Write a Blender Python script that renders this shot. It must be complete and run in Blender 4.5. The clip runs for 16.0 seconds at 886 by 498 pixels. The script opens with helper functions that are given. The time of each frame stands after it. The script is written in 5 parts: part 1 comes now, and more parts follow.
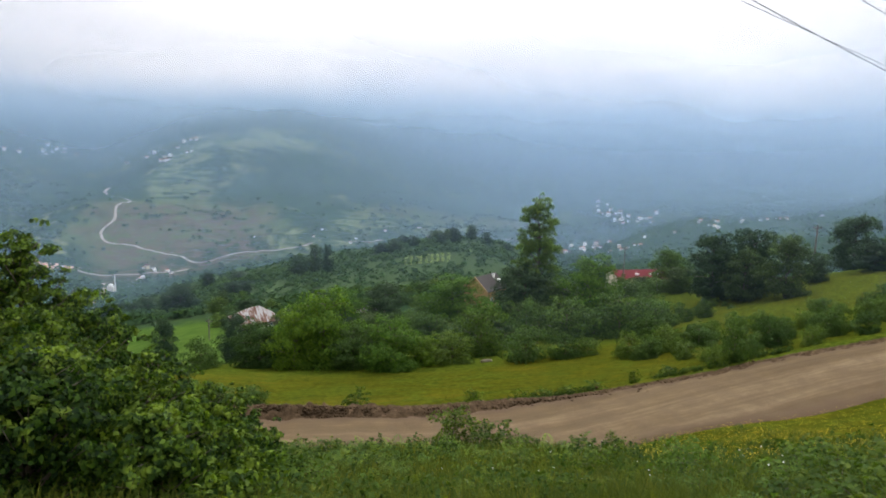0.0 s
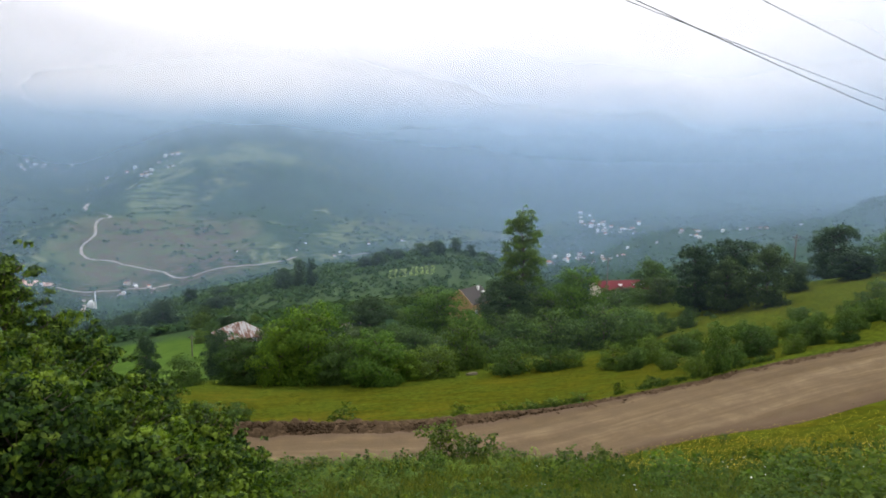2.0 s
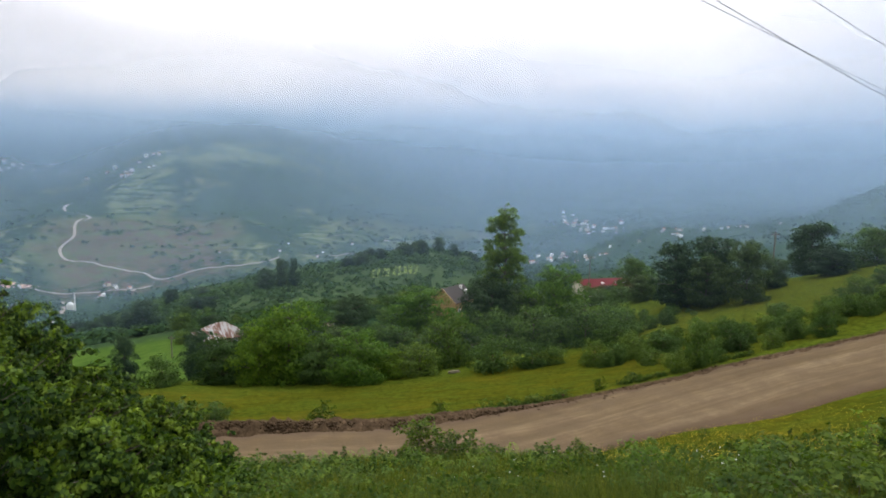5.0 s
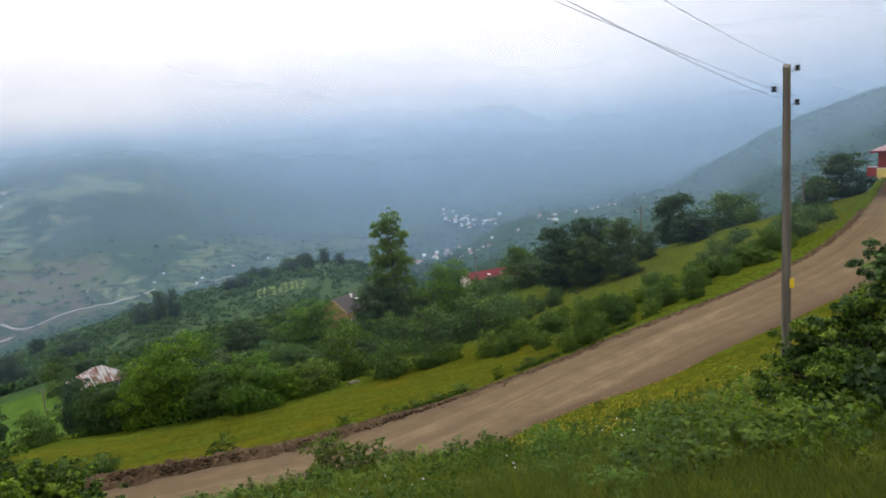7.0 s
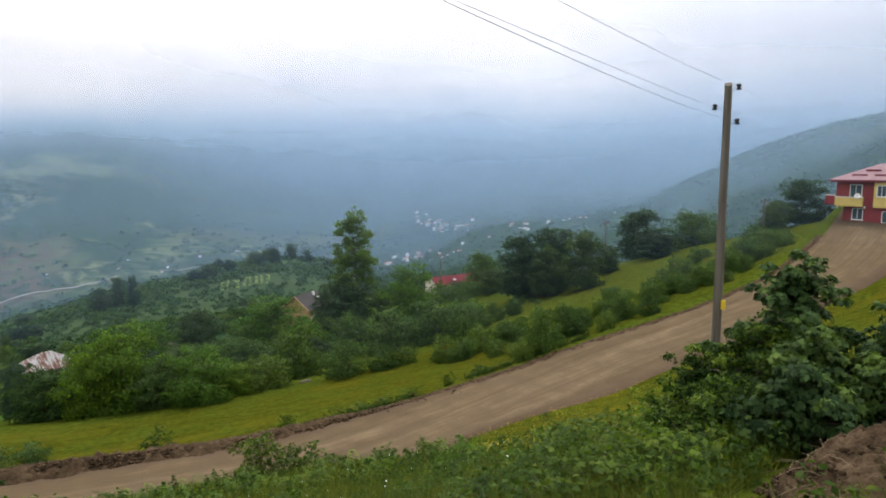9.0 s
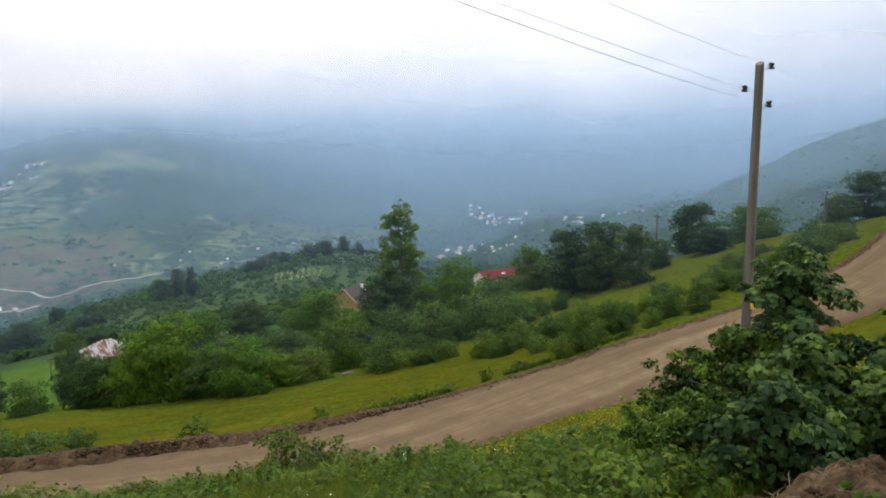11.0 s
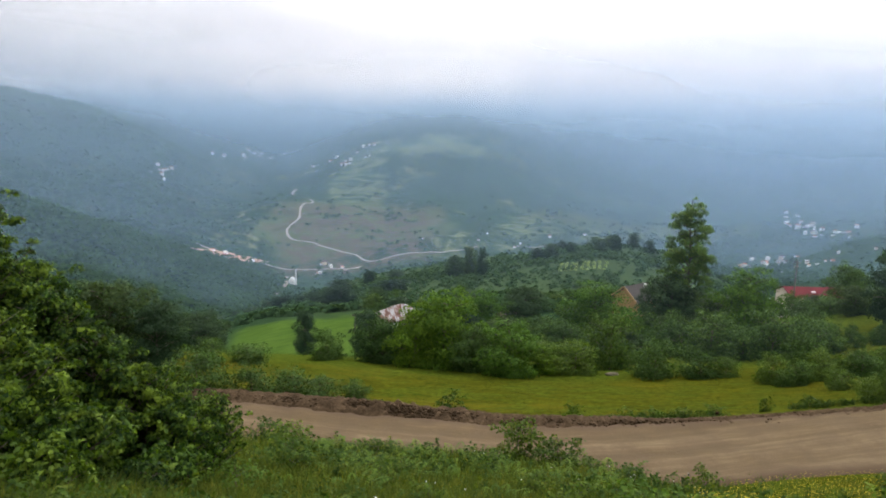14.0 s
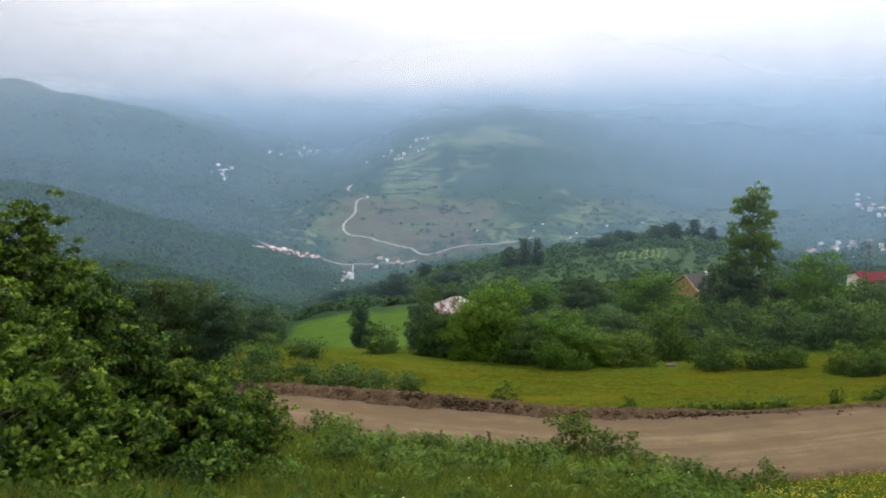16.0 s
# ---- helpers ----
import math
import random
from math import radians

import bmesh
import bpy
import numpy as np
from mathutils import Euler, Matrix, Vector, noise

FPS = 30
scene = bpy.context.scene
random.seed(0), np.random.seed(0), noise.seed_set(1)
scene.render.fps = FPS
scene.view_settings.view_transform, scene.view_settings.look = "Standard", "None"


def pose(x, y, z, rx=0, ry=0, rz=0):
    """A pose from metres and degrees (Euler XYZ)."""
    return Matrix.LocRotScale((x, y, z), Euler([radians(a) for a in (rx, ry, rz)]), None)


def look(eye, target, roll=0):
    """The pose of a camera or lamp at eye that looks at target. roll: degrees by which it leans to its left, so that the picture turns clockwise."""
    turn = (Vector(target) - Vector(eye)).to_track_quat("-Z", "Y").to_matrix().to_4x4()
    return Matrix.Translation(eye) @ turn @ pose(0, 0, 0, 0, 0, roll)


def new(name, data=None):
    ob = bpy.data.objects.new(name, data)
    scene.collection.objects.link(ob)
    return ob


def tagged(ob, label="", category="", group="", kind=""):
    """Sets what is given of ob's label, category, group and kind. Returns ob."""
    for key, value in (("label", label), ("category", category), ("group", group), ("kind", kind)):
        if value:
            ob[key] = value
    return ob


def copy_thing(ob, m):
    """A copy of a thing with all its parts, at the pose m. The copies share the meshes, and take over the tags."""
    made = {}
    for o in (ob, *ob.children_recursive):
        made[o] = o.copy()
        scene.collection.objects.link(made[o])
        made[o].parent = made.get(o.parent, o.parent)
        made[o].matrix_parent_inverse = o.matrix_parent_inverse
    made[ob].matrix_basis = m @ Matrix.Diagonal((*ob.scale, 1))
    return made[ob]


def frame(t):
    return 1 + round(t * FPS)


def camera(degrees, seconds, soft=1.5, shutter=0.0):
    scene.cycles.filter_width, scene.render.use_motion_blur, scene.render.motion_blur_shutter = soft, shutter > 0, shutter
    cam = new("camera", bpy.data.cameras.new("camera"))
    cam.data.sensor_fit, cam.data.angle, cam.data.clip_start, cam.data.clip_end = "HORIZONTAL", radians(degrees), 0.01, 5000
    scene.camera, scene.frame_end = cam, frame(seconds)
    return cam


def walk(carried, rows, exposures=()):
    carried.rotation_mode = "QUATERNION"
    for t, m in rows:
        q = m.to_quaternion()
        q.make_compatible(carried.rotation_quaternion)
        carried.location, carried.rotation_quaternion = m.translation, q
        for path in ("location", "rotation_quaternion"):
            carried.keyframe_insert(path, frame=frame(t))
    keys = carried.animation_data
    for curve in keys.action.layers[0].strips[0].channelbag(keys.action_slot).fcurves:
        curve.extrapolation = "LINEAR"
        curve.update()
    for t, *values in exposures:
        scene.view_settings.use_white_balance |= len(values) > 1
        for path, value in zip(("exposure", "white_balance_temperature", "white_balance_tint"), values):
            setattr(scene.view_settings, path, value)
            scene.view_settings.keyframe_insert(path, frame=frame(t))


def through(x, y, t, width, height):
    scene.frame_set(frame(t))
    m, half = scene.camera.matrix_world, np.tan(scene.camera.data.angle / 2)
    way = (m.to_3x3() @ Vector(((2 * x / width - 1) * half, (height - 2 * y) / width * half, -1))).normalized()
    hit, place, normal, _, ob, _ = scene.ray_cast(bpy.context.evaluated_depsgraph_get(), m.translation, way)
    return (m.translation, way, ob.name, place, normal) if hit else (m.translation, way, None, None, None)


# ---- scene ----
EYES = [
    (0.0, (0.000, 0.000, 0.000), -0.00, -9.59, 1.68),
    (0.5, (-0.010, 0.060, 0.018), -0.27, -9.59, 1.74),
    (1.0, (-0.039, 0.021, 0.048), -0.51, -9.35, 1.30),
    (1.5, (-0.030, -0.006, 0.077), -0.82, -8.94, 0.98),
    (2.0, (-0.048, -0.149, 0.155), -1.32, -8.52, 1.28),
    (2.5, (-0.076, -0.305, 0.147), -1.98, -8.05, 1.39),
    (3.0, (-0.041, -0.350, 0.111), -2.66, -7.90, 1.55),
    (3.5, (0.042, -0.096, 0.000), -3.04, -8.01, 1.66),
    (4.0, (0.161, 0.135, -0.116), -2.92, -8.26, 1.81),
    (6.3, (0.354, 0.207, -0.217), -3.79, -8.70, -1.04),
    (6.5, (0.347, 0.403, -0.209), -7.81, -8.87, -1.15),
    (7.0, (0.305, 0.258, -0.124), -12.32, -8.42, -4.13),
    (7.5, (0.639, 0.343, -0.162), -13.70, -8.03, -2.39),
    (8.0, (0.979, 0.217, -0.178), -14.16, -8.11, -0.49),
    (8.5, (1.296, 0.420, -0.242), -14.99, -8.23, 1.41),
    (8.7, (1.502, 0.515, -0.274), -15.49, -8.11, 0.04),
    (10.8, (3.230, 1.214, -0.433), -10.61, -8.77, -0.18),
    (11.0, (3.427, 1.306, -0.489), -10.16, -8.71, -0.83),
    (11.5, (3.786, 1.567, -0.569), -9.26, -8.80, -0.25),
    (12.0, (4.182, 1.774, -0.575), -7.43, -8.92, -2.33),
    (12.5, (4.565, 1.781, -0.594), -5.28, -10.28, 0.56),
    (13.0, (4.828, 2.326, -0.688), -3.12, -10.36, -0.87),
    (13.5, (4.987, 2.679, -0.690), -0.20, -9.87, -2.34),
    (14.0, (5.115, 2.979, -0.752), 14.11, -9.52, 1.51),
    (14.5, (5.108, 3.379, -0.848), 19.61, -9.36, 0.24),
    (15.0, (5.045, 3.610, -0.909), 20.58, -9.24, 0.73),
    (15.5, (5.206, 3.555, -0.889), 21.34, -9.22, -0.54),
    (16.0, (5.379, 3.596, -0.908), 18.79, -10.19, -0.56),
]


def gaze(eye, yaw, pitch, roll):
    a, b = radians(yaw), radians(pitch)
    way = Vector((-math.sin(a) * math.cos(b), math.cos(a) * math.cos(b), math.sin(b)))
    return look(eye, Vector(eye) + way * 10, roll)


cam = camera(65.7, 16.0, soft=1.8)
walk(cam, [(t, gaze(eye, yaw, pitch, roll)) for t, eye, yaw, pitch, roll in EYES], exposures=[(0.0, 0.62), (4.0, 0.52), (8.5, 0.52), (11.0, 0.58), (14.5, 0.6), (16.0, 0.66)])

# ---- world: an overcast sky, brightest ahead where the sun stands behind the cloud ----
world = bpy.data.worlds.new("sky")
scene.world = world
world.use_nodes = True
wt = world.node_tree
wt.nodes.clear()


def wnode(kind, **kw):
    n = wt.nodes.new(kind)
    for k, v in kw.items():
        n.inputs[k].default_value = v
    return n


w_out = wnode("ShaderNodeOutputWorld")
w_bg = wnode("ShaderNodeBackground", Strength=1.0)
w_sky = wt.nodes.new("ShaderNodeTexSky")
w_sky.sky_type = "NISHITA"
w_sky.sun_disc = False
w_sky.sun_elevation, w_sky.sun_rotation = radians(48), radians(8)
w_co = wt.nodes.new("ShaderNodeTexCoord")
w_map = wnode("ShaderNodeMapping", Scale=(1.4, 1.4, 2.2))
w_noise = wnode("ShaderNodeTexNoise", Scale=1.3, Detail=4.0, Roughness=0.5)
w_ramp = wt.nodes.new("ShaderNodeValToRGB")
w_ramp.color_ramp.elements[0].position, w_ramp.color_ramp.elements[0].color = 0.40, (0.66, 0.67, 0.71, 1)
w_ramp.color_ramp.elements[1].position, w_ramp.color_ramp.elements[1].color = 0.58, (1.02, 1.0, 1.0, 1)
w_dot = wt.nodes.new("ShaderNodeVectorMath")
w_dot.operation = "DOT_PRODUCT"
w_dot.inputs[1].default_value = (0.47, 0.80, 0.36)
w_glow = wt.nodes.new("ShaderNodeValToRGB")
for e, (pos, v) in zip((w_glow.color_ramp.elements[0], w_glow.color_ramp.elements[1], w_glow.color_ramp.elements.new(0.78)), ((0.1, 1.1), (0.99, 6.5), (0.75, 2.95))):
    e.position, e.color = pos, (v, v, v, 1)
w_mul = wt.nodes.new("ShaderNodeMix")
w_mul.data_type, w_mul.blend_type = "RGBA", "MULTIPLY"
w_mul.inputs["Factor"].default_value = 1.0
w_dim = wnode("ShaderNodeVectorMath")
w_dim.operation = "SCALE"
w_dim.inputs["Scale"].default_value = 0.1
w_mix = wt.nodes.new("ShaderNodeMix")
w_mix.data_type = "RGBA"
w_mix.inputs["Factor"].default_value = 0.9
wt.links.new(w_co.outputs["Generated"], w_map.inputs["Vector"])
wt.links.new(w_map.outputs["Vector"], w_noise.inputs["Vector"])
wt.links.new(w_noise.outputs["Fac"], w_ramp.inputs["Fac"])
wt.links.new(w_sky.outputs["Color"], w_dim.inputs[0])
wt.links.new(w_dim.outputs["Vector"], w_mix.inputs["A"])
wt.links.new(w_co.outputs["Generated"], w_dot.inputs[0])
wt.links.new(w_dot.outputs["Value"], w_glow.inputs["Fac"])
wt.links.new(w_ramp.outputs["Color"], w_mul.inputs["A"])
wt.links.new(w_glow.outputs["Color"], w_mul.inputs["B"])
wt.links.new(w_mul.outputs["Result"], w_mix.inputs["B"])
wt.links.new(w_mix.outputs["Result"], w_bg.inputs["Color"])
wt.links.new(w_bg.outputs["Background"], w_out.inputs["Surface"])

sun = new("sun", bpy.data.lights.new("sun", "SUN"))
sun.data.energy, sun.data.angle, sun.data.color = 1.25, radians(22), (1.0, 0.97, 0.92)
sun.matrix_world = look((0, 0, 60), (-8, -45, -20))

# ---- materials ----


class Mat:
    """A small helper round one node material."""

    def __init__(self, name, rough=0.8, metal=0.0, spec=0.3):
        self.m = bpy.data.materials.new(name)
        self.m.use_nodes = True
        self.t = self.m.node_tree
        self.p = self.t.nodes["Principled BSDF"]
        self.p.inputs["Roughness"].default_value = rough
        self.p.inputs["Metallic"].default_value = metal
        self.p.inputs["Specular IOR Level"].default_value = spec
        self.geo = self.t.nodes.new("ShaderNodeNewGeometry")
        self.info = self.t.nodes.new("ShaderNodeObjectInfo")

    def link(self, a, b):
        self.t.links.new(a, b)

    def put(self, socket, v):
        if isinstance(v, bpy.types.NodeSocket):
            self.link(v, socket)
        elif isinstance(v, tuple) and len(v) == 3 and socket.type == "RGBA":
            socket.default_value = (*v, 1)
        else:
            socket.default_value = v

    def co(self, scale=(1, 1, 1), local=False):
        n = self.t.nodes.new("ShaderNodeMapping")
        n.inputs["Scale"].default_value = scale
        if local:
            c = self.t.nodes.new("ShaderNodeTexCoord")
            self.link(c.outputs["Object"], n.inputs["Vector"])
        else:
            self.link(self.geo.outputs["Position"], n.inputs["Vector"])
        return n.outputs["Vector"]

    def noise(self, scale, vec=None, detail=4.0, rough=0.55):
        n = self.t.nodes.new("ShaderNodeTexNoise")
        n.inputs["Scale"].default_value, n.inputs["Detail"].default_value, n.inputs["Roughness"].default_value = scale, detail, rough
        self.link(vec if vec is not None else self.co(), n.inputs["Vector"])
        return n.outputs["Fac"]

    def cells(self, scale, vec=None, edge=False):
        n = self.t.nodes.new("ShaderNodeTexVoronoi")
        n.inputs["Scale"].default_value = scale
        if edge:
            n.feature = "DISTANCE_TO_EDGE"
        self.link(vec if vec is not None else self.co(), n.inputs["Vector"])
        return n.outputs["Distance"] if edge else n.outputs["Color"]

    def ramp(self, fac, *stops):
        n = self.t.nodes.new("ShaderNodeValToRGB")
        while len(n.color_ramp.elements) < len(stops):
            n.color_ramp.elements.new(0.5)
        for e, (pos, col) in zip(n.color_ramp.elements, stops):
            e.position, e.color = pos, ((*col, 1) if isinstance(col, tuple) else (col, col, col, 1))
        self.link(fac, n.inputs["Fac"])
        return n.outputs["Color"]

    def mix(self, fac, a, b, blend="MIX"):
        n = self.t.nodes.new("ShaderNodeMix")
        n.data_type, n.blend_type = "RGBA", blend
        self.put(n.inputs["Factor"], fac)
        self.put(n.inputs["A"], a)
        self.put(n.inputs["B"], b)
        return n.outputs["Result"]

    def math(self, op, a, b=0.0):
        n = self.t.nodes.new("ShaderNodeMath")
        n.operation = op
        self.put(n.inputs[0], a)
        self.put(n.inputs[1], b)
        return n.outputs[0]

    def attr(self, name):
        n = self.t.nodes.new("ShaderNodeAttribute")
        n.attribute_name = name
        return n.outputs["Fac"]

    def color(self, c):
        self.put(self.p.inputs["Base Color"], c)
        return self

    def bump(self, height, strength=0.4, dist=0.05):
        n = self.t.nodes.new("ShaderNodeBump")
        n.inputs["Strength"].default_value, n.inputs["Distance"].default_value = strength, dist
        self.link(height, n.inputs["Height"])
        self.link(n.outputs["Normal"], self.p.inputs["Normal"])
        return self


def leaf_mat(name, dark, light, yellow=None, through=0.35, bias=1.0):
    """Foliage: leaf by leaf and tree by tree a little different, with light coming through."""
    m = Mat(name, rough=0.6, spec=0.1 if name != "leaf_wood" else 0.0)
    c = m.mix(m.math("POWER", m.geo.outputs["Random Per Island"], bias), dark, light)
    big = m.noise(0.9, detail=2.0)
    c = m.mix(m.math("MULTIPLY", big, 0.7), c, tuple(v * 0.55 for v in dark))
    tone = m.ramp(m.info.outputs["Random"], (0.0, (0.55, 0.64, 0.68)), (0.5, (0.95, 0.97, 1)), (1.0, (1.28, 1.14, 0.8)))
    c = m.mix(1.0, c, tone, "MULTIPLY")
    if yellow:
        c = m.mix(m.ramp(m.noise(2.3, detail=1.0), (0.56, 0.0), (0.7, 0.8)), c, yellow)
    m.color(c)
    tr = m.t.nodes.new("ShaderNodeBsdfTranslucent")
    m.link(m.mix(1.0, c, (1.25, 1.3, 0.6), "MULTIPLY"), tr.inputs["Color"])
    mx = m.t.nodes.new("ShaderNodeMixShader")
    mx.inputs["Fac"].default_value = through
    m.link(m.p.outputs["BSDF"], mx.inputs[1])
    m.link(tr.outputs["BSDF"], mx.inputs[2])
    m.link(mx.outputs["Shader"], m.t.nodes["Material Output"].inputs["Surface"])
    return m.m


LEAF = leaf_mat("leaf_green", (0.040, 0.084, 0.023), (0.13, 0.208, 0.048), through=0.4)
LEAF_BRIGHT = leaf_mat("leaf_bright", (0.046, 0.108, 0.016), (0.138, 0.245, 0.030), through=0.4)
LEAF_DARK = leaf_mat("leaf_dark", (0.032, 0.066, 0.031), (0.082, 0.135, 0.053), through=0.4)
LEAF_POPLAR = leaf_mat("leaf_poplar", (0.10, 0.175, 0.05), (0.22, 0.32, 0.08), (0.23, 0.30, 0.065), through=0.5)
LEAF_ORCHARD = leaf_mat("leaf_orchard", (0.20, 0.28, 0.12), (0.36, 0.44, 0.2), through=0.4)
LEAF_NEAR = leaf_mat("leaf_near", (0.012, 0.036, 0.006), (0.13, 0.225, 0.024), (0.17, 0.245, 0.026), through=0.36, bias=2.0)
LEAF_BUSH = leaf_mat("leaf_bush", (0.015, 0.040, 0.013), (0.082, 0.148, 0.034), (0.115, 0.18, 0.03), through=0.33)
LEAF_WOOD = leaf_mat("leaf_wood", (0.036, 0.074, 0.032), (0.066, 0.118, 0.046))
WEED = leaf_mat("weed_green", (0.034, 0.074, 0.010), (0.104, 0.166, 0.019), (0.135, 0.168, 0.019), through=0.4)
FERN = leaf_mat("fern_green", (0.066, 0.125, 0.018), (0.16, 0.245, 0.034), through=0.45)
GRASS = leaf_mat("grass_blade", (0.052, 0.082, 0.009), (0.128, 0.155, 0.016), (0.16, 0.155, 0.016), through=0.45)
MEADOW = leaf_mat("meadow_blade", (0.033, 0.050, 0.006), (0.070, 0.080, 0.009), (0.088, 0.084, 0.010), through=0.35)

m = Mat("bark", rough=0.9)
m.color(m.ramp(m.noise(9, m.co((1, 1, 0.25)), 5), (0.3, (0.05, 0.04, 0.03)), (0.7, (0.16, 0.135, 0.105)))).bump(m.noise(14, m.co((1, 1, 0.2))), 0.6, 0.03)
BARK = m.m

m = Mat("ground", rough=1.0, spec=0.0)
fine = m.noise(1.7, detail=6.0)
mid = m.mix(0.5, m.noise(0.16, detail=4.0), m.noise(0.6, m.co((0.6, 1.6, 1)), detail=4.0))
grass_c = m.mix(m.ramp(fine, (0.35, 0.0), (0.65, 1.0)), (0.030, 0.048, 0.006), (0.066, 0.085, 0.009))
yell_c = m.mix(m.ramp(m.mix(0.5, fine, m.noise(0.5, m.co((0.5, 1.5, 1)), 5.0, 0.7)), (0.38, 0.0), (0.62, 1.0)), (0.029, 0.038, 0.004), (0.072, 0.071, 0.006))
yell_c = m.mix(m.ramp(m.noise(0.22, m.co((0.35, 1.3, 1)), 4.0), (0.52, 0.0), (0.68, 0.65)), yell_c, (0.094, 0.078, 0.008))
near_c = m.mix(m.math("MULTIPLY", m.attr("meadow"), m.ramp(mid, (0.4, 0.25), (0.54, 1.0))), grass_c, yell_c)
wood_c = m.mix(m.noise(0.05, detail=7.0, rough=0.7), (0.010, 0.026, 0.012), (0.034, 0.064, 0.026))
plot = m.cells(0.0105, m.co((1.0, 1.7, 0.25)))
plot_c = m.mix(m.ramp(m.math("ADD", plot, 0.0), (0.3, 0.0), (0.7, 1.0)), (0.018, 0.042, 0.02), (0.13, 0.145, 0.06))
plot_c = m.mix(m.ramp(m.noise(0.035, detail=6.0, rough=0.7), (0.47, 1.0), (0.58, 0.0)), plot_c, wood_c)
hedge = m.ramp(m.cells(0.0105, m.co((1.0, 1.7, 0.25)), True), (0.02, 1.0), (0.06, 0.0))
plot_c = m.mix(hedge, plot_c, (0.02, 0.04, 0.016))
far_c = m.mix(m.attr("field"), wood_c, plot_c)
heath_c = m.mix(m.ramp(m.noise(0.03, detail=6.0, rough=0.7), (0.4, 0.0), (0.6, 1.0)), (0.046, 0.058, 0.025), (0.094, 0.094, 0.046))
far_c = m.mix(m.attr("heath"), far_c, m.mix(m.ramp(m.noise(0.012, m.co((1, 2.2, 1)), 5.0), (0.42, 0.0), (0.56, 1.0)), heath_c, (0.066, 0.092, 0.035)))
far_c = m.mix(m.attr("terrace"), far_c, m.mix(m.ramp(m.noise(0.02, m.co((0.6, 2.4, 1)), 4.0), (0.46, 0.0), (0.54, 1.0)), (0.026, 0.054, 0.026), (0.098, 0.124, 0.052)))
far_c = m.mix(m.attr("grove"), far_c, m.mix(m.noise(0.09, detail=6.0, rough=0.75), (0.011, 0.028, 0.015), (0.038, 0.070, 0.034)))
far_c = m.mix(m.attr("pasture"), far_c, m.mix(m.mix(0.5, m.noise(0.12, detail=6.0, rough=0.7), m.noise(0.02, detail=3.0)), (0.022, 0.042, 0.018), (0.058, 0.088, 0.036)))
far_c = m.mix(m.attr("lush"), far_c, m.mix(m.mix(0.5, fine, m.ramp(m.noise(0.35, m.co((1.0, 0.25, 1)), 3.0), (0.4, 0.0), (0.6, 1.0))), (0.030, 0.064, 0.010), (0.062, 0.104, 0.017)))
far_c = m.mix(m.math("MULTIPLY", m.attr("earth"), m.ramp(m.noise(0.06, detail=5.0), (0.4, 0.1), (0.6, 1.0))), far_c, (0.080, 0.064, 0.041))
m.color(m.mix(m.attr("near"), far_c, near_c))
m.bump(m.math("ADD", m.noise(5.0, detail=5.0), m.noise(0.35, detail=3.0)), 0.45, 0.1)
GROUND = m.m

m = Mat("dirt_road", rough=0.95, spec=0.05)
lay = m.t.nodes.new("ShaderNodeCombineXYZ")
m.link(m.math("MULTIPLY", m.attr("along"), 0.045), lay.inputs[0])
m.link(m.attr("across"), lay.inputs[1])
wander = m.t.nodes.new("ShaderNodeVectorMath")
wander.operation = "ADD"
m.link(lay.outputs[0], wander.inputs[0])
m.link(m.math("MULTIPLY", m.noise(0.12, detail=3.0), 0.8), wander.inputs[1])
track = m.mix(0.45, m.noise(0.75, wander.outputs[0], 3.0), m.noise(3.2, wander.outputs[0], 4.0, 0.65))
dirt = m.ramp(track, (0.34, (0.080, 0.056, 0.030)), (0.5, (0.118, 0.085, 0.047)), (0.66, (0.172, 0.128, 0.076)))
dirt = m.mix(m.ramp(m.noise(0.5, detail=6.0, rough=0.7), (0.42, 0.55), (0.62, 0.0)), dirt, (0.094, 0.068, 0.042))
dirt = m.mix(m.ramp(m.noise(7.0, detail=4.0, rough=0.7), (0.62, 0.0), (0.74, 0.4)), dirt, (0.23, 0.185, 0.13))
m.color(m.mix(m.attr("shoulder"), dirt, (0.092, 0.064, 0.040))).bump(m.noise(3.5, detail=7.0, rough=0.7), 0.7, 0.08)
DIRT = m.m

m = Mat("loose_earth", rough=1.0, spec=0.05)
m.color(m.ramp(m.noise(2.0, detail=7.0, rough=0.7), (0.3, (0.028, 0.019, 0.011)), (0.55, (0.072, 0.048, 0.028)), (0.75, (0.13, 0.09, 0.055)))).bump(m.noise(6, detail=6.0), 0.9, 0.1)
EARTH = m.m


